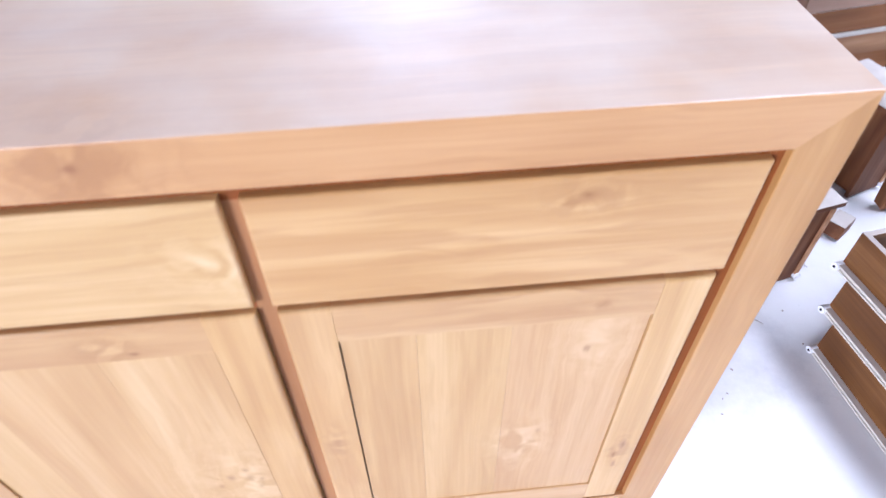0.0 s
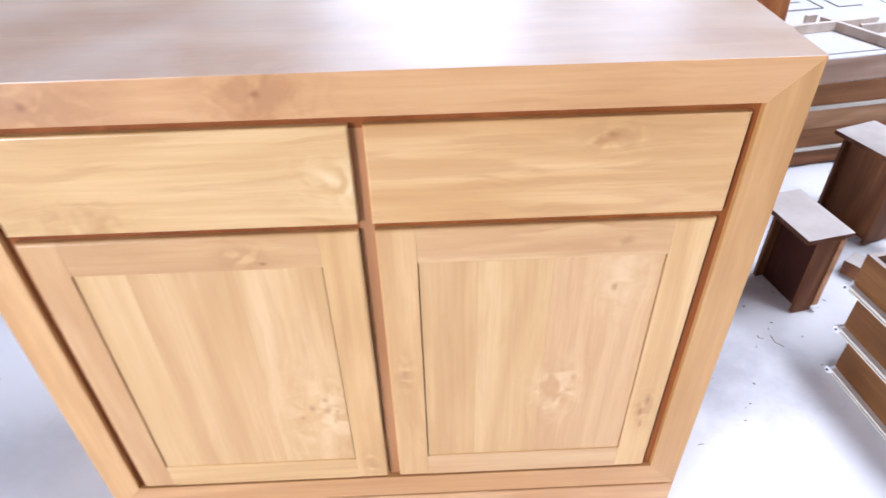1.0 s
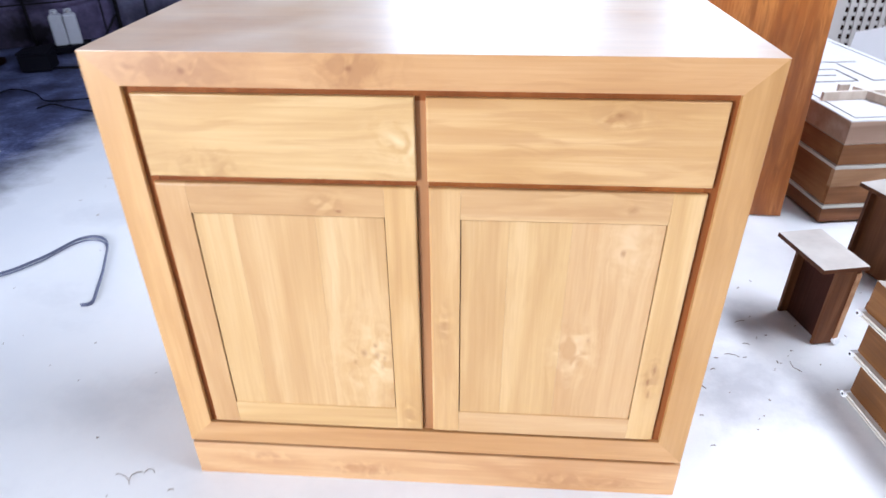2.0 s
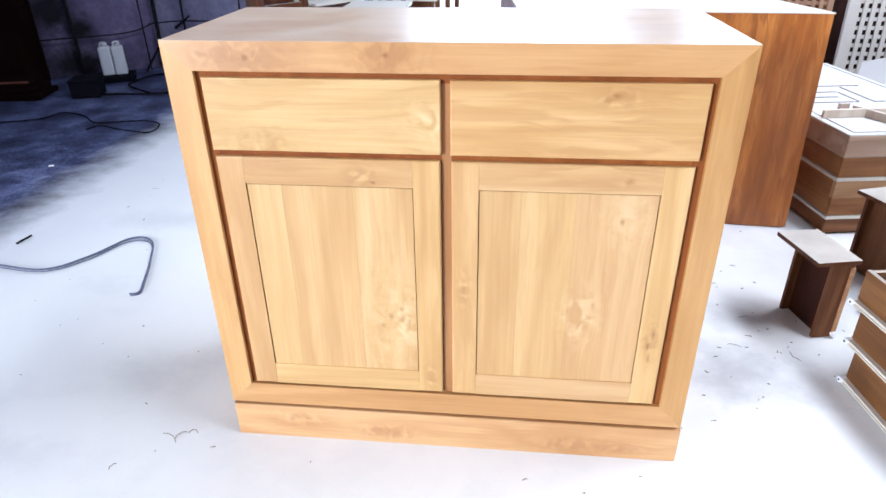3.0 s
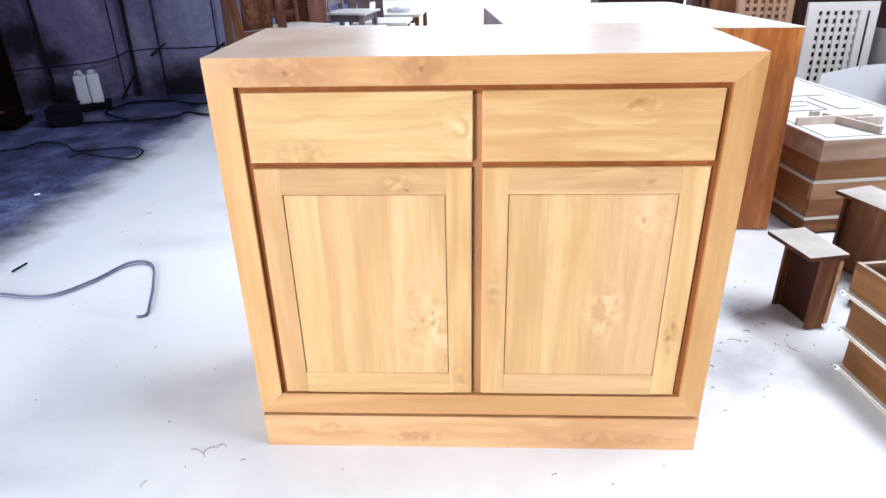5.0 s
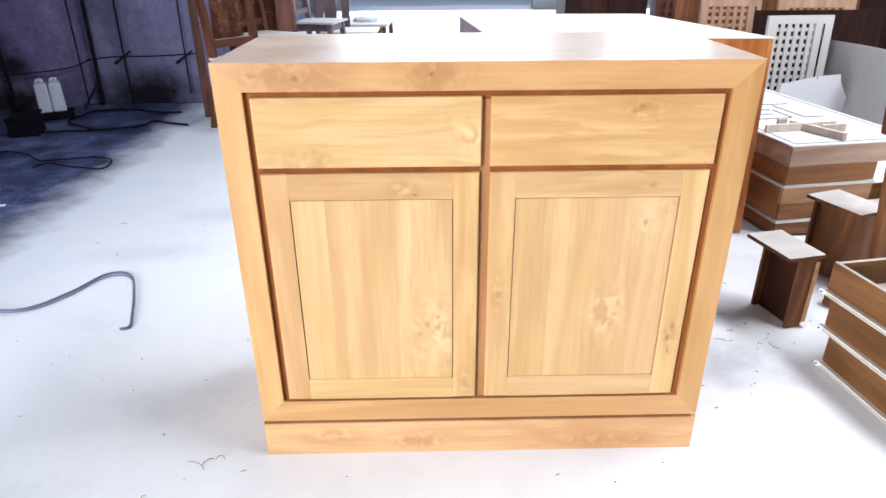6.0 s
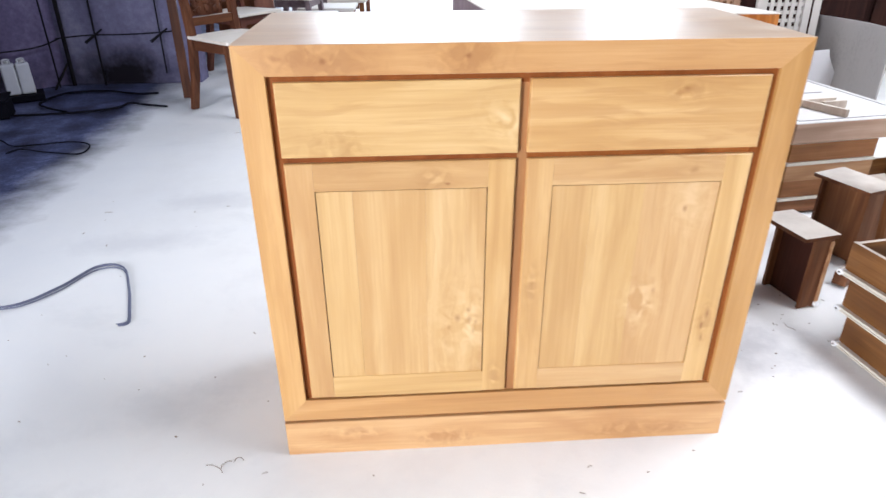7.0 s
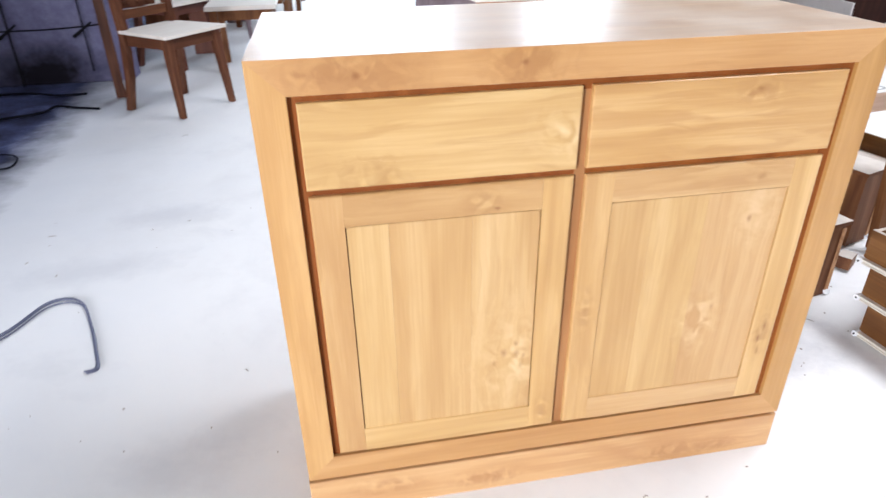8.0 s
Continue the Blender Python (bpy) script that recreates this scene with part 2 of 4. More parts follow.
tan_wood = wood("tan_wood", (0.46, 0.29, 0.20), (0.37, 0.215, 0.14), (0.23, 0.12, 0.072), "Z", 0.65, tone=0.3, gloss=0.3)
# Grey-purple tone standing in for distant haze, and for one shaded table side.
haze_shade_wood = wood("haze_shade_wood", (0.26, 0.20, 0.21), (0.19, 0.14, 0.155), (0.11, 0.075, 0.09), "Z", 0.7, tone=0.4, gloss=0.2)
dark_wood = wood("dark_wood", (0.040, 0.014, 0.010), (0.024, 0.008, 0.006), (0.011, 0.004, 0.004), "Z", 0.7, tone=0.5, gloss=0.12)


def plain(name, colour, rough, metal=0.0, vary=0.15, scale=30.0, bump=0.1, gloss=0.5):
    n = Nodes(name)
    here = n.place()
    a = n.noise(here, scale, 4.0)
    b = n.noise(here, scale / 9, 3.0)
    v = n.math("MULTIPLY_ADD", n.math("ADD", a, b), vary, 1.0 - vary)
    col = n.mix(1.0, colour, n.ramp(v, (0.0, (0, 0, 0)), (1.0, (1, 1, 1))), "MULTIPLY")
    n.bump(a, bump, 0.002)
    return n.finish(col, rough, metal, Specular_IOR_Level=gloss)


def floor_material():
    """Concrete under pale sanding dust, bare and dark along the left side, where shade is painted in too."""
    n = Nodes("dusty_concrete")
    here = n.place()
    xyz = n.add("ShaderNodeSeparateXYZ")
    n.link(here, xyz.inputs[0])
    big = n.noise(here, 0.9, 5.0, 0.6, 0.4)
    mid = n.noise(here, 4.0, 6.0, 0.62, 0.2)
    fine = n.noise(here, 90.0, 4.0, 0.6)
    grit = n.noise(here, 420.0, 2.0, 0.6)
    edge = n.math("ADD", xyz.outputs[0], n.math("MULTIPLY_ADD", mid, 0.36, n.math("MULTIPLY_ADD", big, 0.26, 1.58)))
    cover = n.math("MULTIPLY_ADD", edge, 3.4, 0.5, clamp=True)
    # bare concrete, toned darker and bluer to take in the left side's shade
    concrete = n.ramp(n.math("ADD", n.math("MULTIPLY", mid, 0.7), n.math("MULTIPLY", fine, 0.3)), (0.40, (0.010, 0.012, 0.034)), (0.52, (0.046, 0.058, 0.135)), (0.63, (0.135, 0.160, 0.305)))
    dust = n.ramp(n.math("ADD", n.math("MULTIPLY", big, 0.6), n.math("MULTIPLY", mid, 0.4)), (0.28, (0.67, 0.665, 0.665)), (0.5, (0.80, 0.795, 0.785)), (0.75, (0.86, 0.855, 0.84)))
    smear = n.noise(n.vec("MULTIPLY", here, (1.0, 1.4, 1.0)), 1.9, 5.0, 0.62, 0.3)
    dust = n.mix(n.math("MULTIPLY", n.math("SUBTRACT", smear, 0.58), 1.5, clamp=True), dust, (0.47, 0.47, 0.48))
    for x, y, wide, deep, thin in ((-0.80, 0.19, 0.15, 0.09, 0.24), (-0.68, 0.27, 0.10, 0.07, 0.18), (-1.25, 1.15, 0.28, 0.10, 0.3), (-1.05, 1.55, 0.22, 0.12, 0.3), (0.76, 0.33, 0.20, 0.15, 0.75), (0.82, 0.62, 0.12, 0.10, 0.6), (-1.2, -0.1, 0.3, 0.07, 0.3)):
        away = n.vec("LENGTH", n.vec("MULTIPLY", n.vec("SUBTRACT", here, (x, y, 0)), (1 / wide, 1 / deep, 0)), (0, 0, 0))
        q = n.math("ADD", away, n.math("MULTIPLY_ADD", n.noise(here, 11.0, 5.0, 0.65), 1.6, -0.8))
        dust = n.mix(n.math("MULTIPLY", n.math("SUBTRACT", 1.2, q, clamp=True), thin), dust, (0.42, 0.42, 0.44))
    # bluish grey towards -x: thinner dust, plus skylight shade painted into the colour
    thin_shaded = n.math("MULTIPLY_ADD", n.math("MULTIPLY_ADD", mid, 0.9, n.math("MULTIPLY", xyz.outputs[0], -1.0)), 0.75, -0.95, clamp=True)
    dust = n.mix(n.math("MULTIPLY", thin_shaded, 0.58), dust, (0.42, 0.46, 0.55))
    speck = n.math("MULTIPLY", n.math("SUBTRACT", fine, 0.68), 9.0, clamp=True)
    col = n.mix(cover, concrete, dust)
    col = n.mix(n.math("MULTIPLY", speck, 0.25), col, (0.30, 0.27, 0.25))
    n.bump(n.math("ADD", n.math("MULTIPLY", fine, 0.6), n.math("MULTIPLY", grit, 0.4)), 0.25, 0.003)
    return n.finish(col, n.math("MULTIPLY_ADD", cover, 0.3, 0.58))


def wall_material(name, dark, mid, light, soot_and_shade):
    """Plaster with two scales of staining; dark marks by place and size, soot and painted shade alike."""
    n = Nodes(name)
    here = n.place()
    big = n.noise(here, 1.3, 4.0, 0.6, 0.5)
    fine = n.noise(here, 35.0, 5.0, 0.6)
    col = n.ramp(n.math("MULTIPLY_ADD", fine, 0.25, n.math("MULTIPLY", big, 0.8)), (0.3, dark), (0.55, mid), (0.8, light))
    for x, y, z, wide, tall in soot_and_shade:
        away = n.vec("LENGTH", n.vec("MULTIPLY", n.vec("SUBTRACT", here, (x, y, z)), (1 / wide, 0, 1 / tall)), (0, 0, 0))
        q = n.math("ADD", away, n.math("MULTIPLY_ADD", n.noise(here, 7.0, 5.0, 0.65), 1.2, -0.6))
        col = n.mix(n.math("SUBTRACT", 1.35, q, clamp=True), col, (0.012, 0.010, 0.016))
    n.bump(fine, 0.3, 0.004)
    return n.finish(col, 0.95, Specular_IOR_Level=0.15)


floor_mat = floor_material()
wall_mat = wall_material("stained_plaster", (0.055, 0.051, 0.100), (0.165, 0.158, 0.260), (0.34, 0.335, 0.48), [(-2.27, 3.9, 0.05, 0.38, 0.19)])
# Slanted wall: soot marks, with its falling-off light painted in as darker colour.
shaded_wall_mat = wall_material("shaded_sooty_plaster", (0.035, 0.028, 0.060), (0.135, 0.115, 0.215), (0.30, 0.265, 0.42), [(-3.50, 3.3, 0.35, 0.30, 0.75), (-3.24, 3.5, 0.48, 0.15, 0.16), (-3.12, 3.6, 0.08, 0.26, 0.15), (-3.10, 3.6, 0.33, 0.10, 0.10)])
hall_mat = plain("grey_render", (0.20, 0.195, 0.20), 0.9)
roof_mat = plain("roof_sheet", (0.16, 0.16, 0.17), 0.6)
black_mat = plain("black_rubber", (0.005, 0.005, 0.009), 0.85, gloss=0.08)
rod_mat = plain("rusted_rod", (0.008, 0.007, 0.010), 0.85, gloss=0.15)
white_plastic = plain("white_plastic", (0.78, 0.79, 0.80), 0.4, vary=0.08)
can_plastic = plain("milky_plastic", (0.52, 0.54, 0.60), 0.5, vary=0.25)
slide_mat = plain("white_enamel", (0.62, 0.575, 0.50), 0.35, vary=0.06)
grey_cloth = plain("grey_felt", (0.49, 0.46, 0.44), 0.95, vary=0.4, scale=45)
paper_mat = plain("paper", (0.80, 0.79, 0.80), 0.8, vary=0.05)
screen_paint = plain("dusty_screen_paint", (0.52, 0.485, 0.45), 0.7, vary=0.12)
white_paint = plain("dusty_white_paint", (0.72, 0.70, 0.68), 0.6, vary=0.12)
groove_mat = plain("dark_groove", (0.10, 0.085, 0.08), 0.8)
chip_mat = plain("wood_chip", (0.31, 0.255, 0.215), 0.8)


# ---- building blocks ----
def box(bm, x0, x1, y0, y1, z0, z1, bevel=0.0):
    made = bmesh.ops.create_cube(bm, size=1.0)["verts"]
    for v in made:
        v.co = Vector((x0 + (v.co.x + 0.5) * (x1 - x0), y0 + (v.co.y + 0.5) * (y1 - y0), z0 + (v.co.z + 0.5) * (z1 - z0)))
    if bevel:
        edges = list({e for v in made for e in v.link_edges})
        bmesh.ops.bevel(bm, geom=edges, offset=bevel, segments=2, profile=0.6, affect="EDGES")
    return bm


def prism(bm, ring, d, bevel=0.0):
    """A flat outline pushed along d."""
    low = [bm.verts.new(p) for p in ring]
    high = [bm.verts.new(Vector(p) + Vector(d)) for p in ring]
    bm.faces.new(low)
    bm.faces.new(high[::-1])
    for i in range(len(ring)):
        bm.faces.new((low[i - 1], low[i], high[i], high[i - 1]))
    bmesh.ops.recalc_face_normals(bm, faces=bm.faces)
    if bevel:
        bmesh.ops.bevel(bm, geom=list(bm.edges), offset=bevel, segments=2, profile=0.6, affect="EDGES")
    return bm


def rod(bm, a, b, r, sides=10, r2=None):
    a, b = Vector(a), Vector(b)
    m = Matrix.Translation((a + b) / 2) @ (b - a).to_track_quat("Z", "Y").to_matrix().to_4x4()
    bmesh.ops.create_cone(bm, cap_ends=True, segments=sides, radius1=r, radius2=r if r2 is None else r2, depth=(b - a).length, matrix=m)
    return bm


def tube(bm, places, r, sides=8):
    """A round tube along a smooth line through the places."""
    pts = [Vector(p) for p in places]
    line = []
    for i in range(len(pts) - 1):
        p0, p1, p2, p3 = pts[max(i - 1, 0)], pts[i], pts[i + 1], pts[min(i + 2, len(pts) - 1)]
        for k in range(8):
            t = k / 8
            line.append(0.5 * (2 * p1 + (p2 - p0) * t + (2 * p0 - 5 * p1 + 4 * p2 - p3) * t * t + (3 * p1 - p0 - 3 * p2 + p3) * t ** 3))
    line.append(pts[-1])
    rings = []
    for i, p in enumerate(line):
        d = (line[min(i + 1, len(line) - 1)] - line[max(i - 1, 0)]).normalized()
        u = d.cross(Vector((0, 0, 1)))
        u = u.normalized() if u.length > 0.05 else Vector((1, 0, 0))
        w = u.cross(d)
        rings.append([bm.verts.new(p + r * (math.cos(a) * u + math.sin(a) * w)) for a in (2 * math.pi * s / sides for s in range(sides))])
    for a, b in zip(rings, rings[1:]):
        for s in range(sides):
            bm.faces.new((a[s - 1], a[s], b[s], b[s - 1]))
    bm.faces.new(rings[0])
    bm.faces.new(rings[-1][::-1])
    bmesh.ops.recalc_face_normals(bm, faces=bm.faces)
    return bm


def mesh_of(name, bm, material):
    data = bpy.data.meshes.new(name)
    bm.to_mesh(data)
    bm.free()
    data.materials.append(material)
    return data


def part(name, bm, material, parent, label=""):
    ob = new(name, mesh_of(name, bm, material))
    ob.parent = parent
    return tagged(ob, label)


def thing(name, m, label, category, group="", kind=""):
    ob = new(name)
    ob.empty_display_size = 0.05
    ob.matrix_world = m
    return tagged(ob, label, category, group, kind)


def solid(name, bm, material, label, category, kind="", m=None, group=""):
    ob = new(name, mesh_of(name, bm, material))
    if m is not None:
        ob.matrix_world = m
    return tagged(ob, label, category, group, kind)


def B():
    return bmesh.new()


# ---- the hall ----
bm = B()
bmesh.ops.create_grid(bm, x_segments=40, y_segments=60, size=1.0)
for v in bm.verts:
    v.co = Vector((v.co.x * 8 + 0.5, v.co.y * 10.5 + 2.5, 0))
    v.co.z = 0.006 * noise.noise(v.co * 0.9) - 0.006 if abs(v.co.x) > 1.3 or abs(v.co.y - 0.6) > 1.2 else 0.0
for f in bm.faces:
    f.smooth = True
solid("floor", bm, floor_mat, "pale concrete workshop floor covered in sanding dust", "floor", "structure")
slab = box(B(), -7.6, 8.6, -8.1, 13.1, -0.3, -0.05)
solid("ground", slab, hall_mat, "concrete slab under the workshop floor", "ground", "structure")

solid("yard", box(B(), -40, 40, 13.1, 70, -0.16, -0.06), plain("yard_concrete", (0.62, 0.62, 0.63), 0.9, scale=3.0), "pale concrete yard outside the open doorways", "ground", "structure")


def wall_with_hole(name, along, at, lo, hi, hole, label):
    """A 0.2 m wall across x or y, open in one place from the floor up to the hole's height."""
    bm = B()
    a0, a1, z0, z1 = hole
    for s0, s1, h0, h1 in ((lo, a0, 0, 5.2), (a1, hi, 0, 5.2), (a0, a1, z1, 5.2), (a0, a1, 0, z0)):
        if s1 - s0 < 0.01 or h1 - h0 < 0.01:
            continue
        if along == "x":
            box(bm, s0, s1, at, at + 0.2, h0, h1)
        else:
            box(bm, at, at + 0.2, s0, s1, h0, h1)
    return solid(name, bm, hall_mat, label, "wall", "structure")


bm = B()
for x0, x1, z0, z1 in ((-7.4, -1.7, 0, 5.2), (-1.7, 1.9, 3.3, 5.2), (1.9, 3.6, 0, 5.2), (3.6, 5.2, 3.3, 5.2), (5.2, 8.4, 0, 5.2)):
    box(bm, x0, x1, 12.0, 12.2, z0, z1)
solid("wall_north", bm, hall_mat, "grey rendered end wall with two open doorways", "wall", "structure")
# Unseen wall, added only to keep the gate's light off the rod corner.
solid("wall_partition", box(B(), -4.4, -4.2, -2.3, 2.3, 0, 3.2), hall_mat, "plain grey wall added out of view to shade the corner", "wall", "structure")
wall_with_hole("wall_south", "x", -7.2, -7.4, 8.4, (-7.3, -5.1, 0.2, 4.0), "grey rendered wall with a wide open gate")
wall_with_hole("wall_west", "y", -7.4, -7.0, 12.0, (0, 0, 0, 0), "grey rendered side wall")
wall_with_hole("wall_east", "y", 8.2, -7.0, 12.0, (0, 0, 0, 0), "grey rendered side wall")
bm = B()
for x0, x1, y0, y1 in ((-7.4, 0.0, -7.2, 12.2), (4.1, 8.4, -7.2, 12.2), (0.0, 4.1, -7.2, -3.6), (0.0, 2.4, -3.6, 3.6), (3.8, 4.1, -3.6, 3.6), (0.0, 4.1, 3.6, 7.5), (1.5, 4.1, 7.5, 11.1), (0.0, 4.1, 11.1, 12.2)):
    box(bm, x0, x1, y0, y1, 5.2, 5.3)
solid("ceiling", bm, roof_mat, "grey sheet roof with one long rooflight", "ceiling", "structure")

# sooty corner walls with their rods
bm = box(B(), -2.70, -1.72, 3.9, 4.1, 0, 3.2)
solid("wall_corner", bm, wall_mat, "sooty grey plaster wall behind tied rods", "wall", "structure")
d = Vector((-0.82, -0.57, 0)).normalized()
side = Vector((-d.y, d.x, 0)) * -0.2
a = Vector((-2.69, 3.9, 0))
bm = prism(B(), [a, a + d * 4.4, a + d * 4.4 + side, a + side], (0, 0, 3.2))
# darker copy of the plaster, carrying this wall's shade in its colour
solid("wall_slanted", bm, shaded_wall_mat, "sooty plaster wall with its shade put into the darker colour", "wall", "structure")

# ---- the cabinet ----
W, H, D = 0.5025, 0.908, 0.42
cab = thing("sideboard_cabinet", pose(0, 0, 0), "freshly sanded teak sideboard with two drawers above two doors", "cabinet")


def frame_piece(ring, along):
    """One mitred board of the carcass; only its long front edges are eased, so that the mitres stay closed."""
    bm = prism(B(), ring, (0, D, 0))
    edges = [e for e in bm.edges if max(v.co.y for v in e.verts) < 1e-5 and abs((e.verts[1].co - e.verts[0].co)[along]) > 0.5]
    bmesh.ops.bevel(bm, geom=edges, offset=0.0016, segments=2, profile=0.6, affect="EDGES")
    return bm


def eased(x0, x1, y0, y1, z0, z1, sides, r):
    """A board whose front edges are rounded over on some sides alone: L, R, T or B."""
    bm = box(B(), x0, x1, y0, y1, z0, z1)
    wanted = []
    for e in bm.edges:
        a, b = e.verts[0].co, e.verts[1].co
        if max(a.y, b.y) > y0 + 1e-5:
            continue
        for side, hit in (("L", max(a.x, b.x) < x0 + 1e-5), ("R", min(a.x, b.x) > x1 - 1e-5), ("T", min(a.z, b.z) > z1 - 1e-5), ("B", max(a.z, b.z) < z0 + 1e-5)):
            if hit and side in sides:
                wanted.append(e)
    bmesh.ops.bevel(bm, geom=wanted, offset=r, segments=3, profile=0.5, affect="EDGES")
    return bm


IN, LOW, TOP = 0.4505, 0.158, 0.8555  # the opening inside the frame
part("top_panel", frame_piece([(-W, 0, H), (W, 0, H), (IN, 0, TOP), (-IN, 0, TOP)], 0), teak_rail, cab, "teak top with knotty front edge")
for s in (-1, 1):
    part("side_panel", frame_piece([(s * W, 0, H), (s * IN, 0, TOP), (s * IN, 0, LOW - 0.0015), (s * W, 0, 0.103)], 2), frame_stile if s < 0 else frame_stile_shaded, cab)
part("bottom_panel", frame_piece([(-W, 0, 0.103), (W, 0, 0.103), (IN, 0, LOW), (-IN, 0, LOW)], 0), teak_low, cab)
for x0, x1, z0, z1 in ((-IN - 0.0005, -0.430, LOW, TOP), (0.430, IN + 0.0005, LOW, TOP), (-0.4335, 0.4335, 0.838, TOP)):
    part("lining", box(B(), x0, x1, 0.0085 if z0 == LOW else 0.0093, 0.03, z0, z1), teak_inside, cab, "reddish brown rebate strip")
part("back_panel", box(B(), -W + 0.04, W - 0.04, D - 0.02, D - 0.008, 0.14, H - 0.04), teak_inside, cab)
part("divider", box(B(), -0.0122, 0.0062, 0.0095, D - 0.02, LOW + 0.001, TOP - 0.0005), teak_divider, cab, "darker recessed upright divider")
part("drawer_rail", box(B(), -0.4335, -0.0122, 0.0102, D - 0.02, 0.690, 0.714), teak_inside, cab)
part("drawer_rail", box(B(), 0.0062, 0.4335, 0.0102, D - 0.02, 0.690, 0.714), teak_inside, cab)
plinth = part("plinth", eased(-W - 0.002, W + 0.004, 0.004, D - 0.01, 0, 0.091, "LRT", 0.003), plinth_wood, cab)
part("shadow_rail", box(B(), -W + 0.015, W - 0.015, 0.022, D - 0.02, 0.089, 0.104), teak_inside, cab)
for x0, x1 in ((-0.4385, -0.0125), (0.0045, 0.4385)):
    part("drawer_front", eased(x0, x1, -0.001, 0.02, 0.7112, 0.8455, "LRTB", 0.0028), teak_drawer if x0 < 0 else amber_drawer, cab)
for x0, x1 in ((-0.4375, -0.0140), (0.0060, 0.4355)):
    left = x0 < 0
    z0, z1 = 0.1635, 0.6995
    p0, p1, q0, q1 = x0 + 0.0505, x1 - 0.0515, 0.2180, 0.6455
    door = new("door", mesh_of("door", eased(x0, p0, 0.0, 0.022, z0, z1, "LTB", 0.0042), teak_stile))
    door.parent = cab
    part("stile", eased(p1, x1, 0.0, 0.022, z0, z1, "RTB", 0.0042), teak_stile, door)
    part("rail", eased(p0 + 0.0002, p1 - 0.0002, 0.0003, 0.022, q1, z1, "T", 0.0042), teak_drawer, door)
    part("rail", eased(p0 + 0.0002, p1 - 0.0002, 0.0003, 0.022, z0, q0, "TB", 0.0020), low_rail, door)
    b0, b1 = p0 + 0.0014, p1 - 0.0017
    cuts = (0, 0.21, 0.64, 1) if left else (0, 0.24, 0.55, 1)
    for c0, c1 in zip(cuts, cuts[1:]):
        part("board", box(B(), b0 + c0 * (b1 - b0) + 0.0001, b0 + c1 * (b1 - b0) - 0.0001, 0.0026, 0.014, q0 - 0.002, q1 - 0.0020), teak_panel, door)
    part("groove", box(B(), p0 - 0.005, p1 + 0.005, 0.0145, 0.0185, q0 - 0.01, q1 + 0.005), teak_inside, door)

# ---- big block table behind ----
tab = thing("block_table", pose(0, 0, 0), "large block table with dusty white top and reddish wooden sides", "table")
# its plan leans a little: near corner right, far corner left
P = [Vector((0.13, 1.36, 0)), Vector((1.192, 1.312, 0)), Vector((0.98, 2.28, 0)), Vector((0.045, 2.26, 0))]
part("tabletop", prism(B(), [p + Vector((0, 0, 0.7755)) for p in P], (0, 0, 0.0045), 0.001), dusty_top, tab, "pale dusty top board")
mid = sum(P, Vector()) / 4
for i in range(4):
    a, b = P[i], P[(i + 1) % 4]
    inn = ((mid - a).normalized() * 0.03, (mid - b).normalized() * 0.03)
    a2, b2 = a + (mid - a).normalized() * 0.004, b + (mid - b).normalized() * 0.004
    panel_bm = prism(B(), [a2, b2, b2 + inn[1], a2 + inn[0]], (0, 0, 0.775), 0.001)
    for v in panel_bm.verts:
        v.co.y -= 0.05 * (1 - v.co.z / 0.775) if i == 0 else 0.0
    # left side: shade painted as a dull purple wood instead of the orange
    part("side_panel", panel_bm, haze_shade_wood if i == 3 else orange_z, tab)


# ---- drawers ----
def slide_rail(parent, x, y0, y1, z):
    """A white roller slide along y with its little wheel at the near end."""
    profile = box(B(), x - 0.003, x + 0.003, y0, y1, z + 0.0005, z + 0.0125)
    for low in (0.0, 0.0095):
        box(profile, x - 0.007, x + 0.007, y0, y1, z + low, z + low + 0.0035, 0.0008)
    rail = part("slide", profile, slide_mat, parent, "white enamelled drawer slide")
    bm = rod(B(), (x - 0.011, y0 + 0.006, z + 0.006), (x + 0.011, y0 + 0.006, z + 0.006), 0.0085, 14)
    part("wheel", bm, white_plastic, rail)
    rod_b = rod(B(), (x - 0.0125, y0 + 0.006, z + 0.006), (x + 0.0125, y0 + 0.006, z + 0.006), 0.003, 8)
    part("pin", rod_b, rod_mat, rail)


def drawer(m, w, depth, h, label, group, front=0.0):
    """An open drawer box: width along x, its depth along y, open upwards."""
    d = thing("drawer", m, label, "drawer", group)
    t = 0.012
    for x in (-w / 2, w / 2 - t):
        part("side", box(B(), x, x + t, 0, depth, 0.004, h, 0.001), olive[1], d)
    for y in (0.0, depth - t):
        part("end", box(B(), -w / 2 + t, w / 2 - t, y, y + t, 0.004, h - 0.002, 0.001), olive[0], d)
    part("bottom", box(B(), -w / 2 + t, w / 2 - t, t, depth - t, 0.012, 0.018), olive[0], d)
    if front:
        part("front", box(B(), -w / 2 - front, w / 2 + front, depth, depth + 0.018, -0.0, h + 0.01, 0.002), olive[0], d)
    for x in (-w / 2 - 0.007, w / 2 + 0.007):
        slide_rail(d, x, -0.004, depth - 0.02, 0.0)
    return d


# three drawers stacked, their runners seen from the side
for k in range(3):
    ry = radians(8 + 1.2 * (k - 1))
    corner = Vector((1.001 + 0.002 * k, 0.328 + 0.034 * k, 0.001 + 0.0985 * k))
    centre = corner + 0.157 * Vector((math.cos(ry), math.sin(ry), 0))
    drawer(pose(*centre, 0, 0, 180 + math.degrees(ry)), 0.30, 0.44, 0.0975, "brown wooden drawer with white runners in a stack on the floor", "stacked drawers")


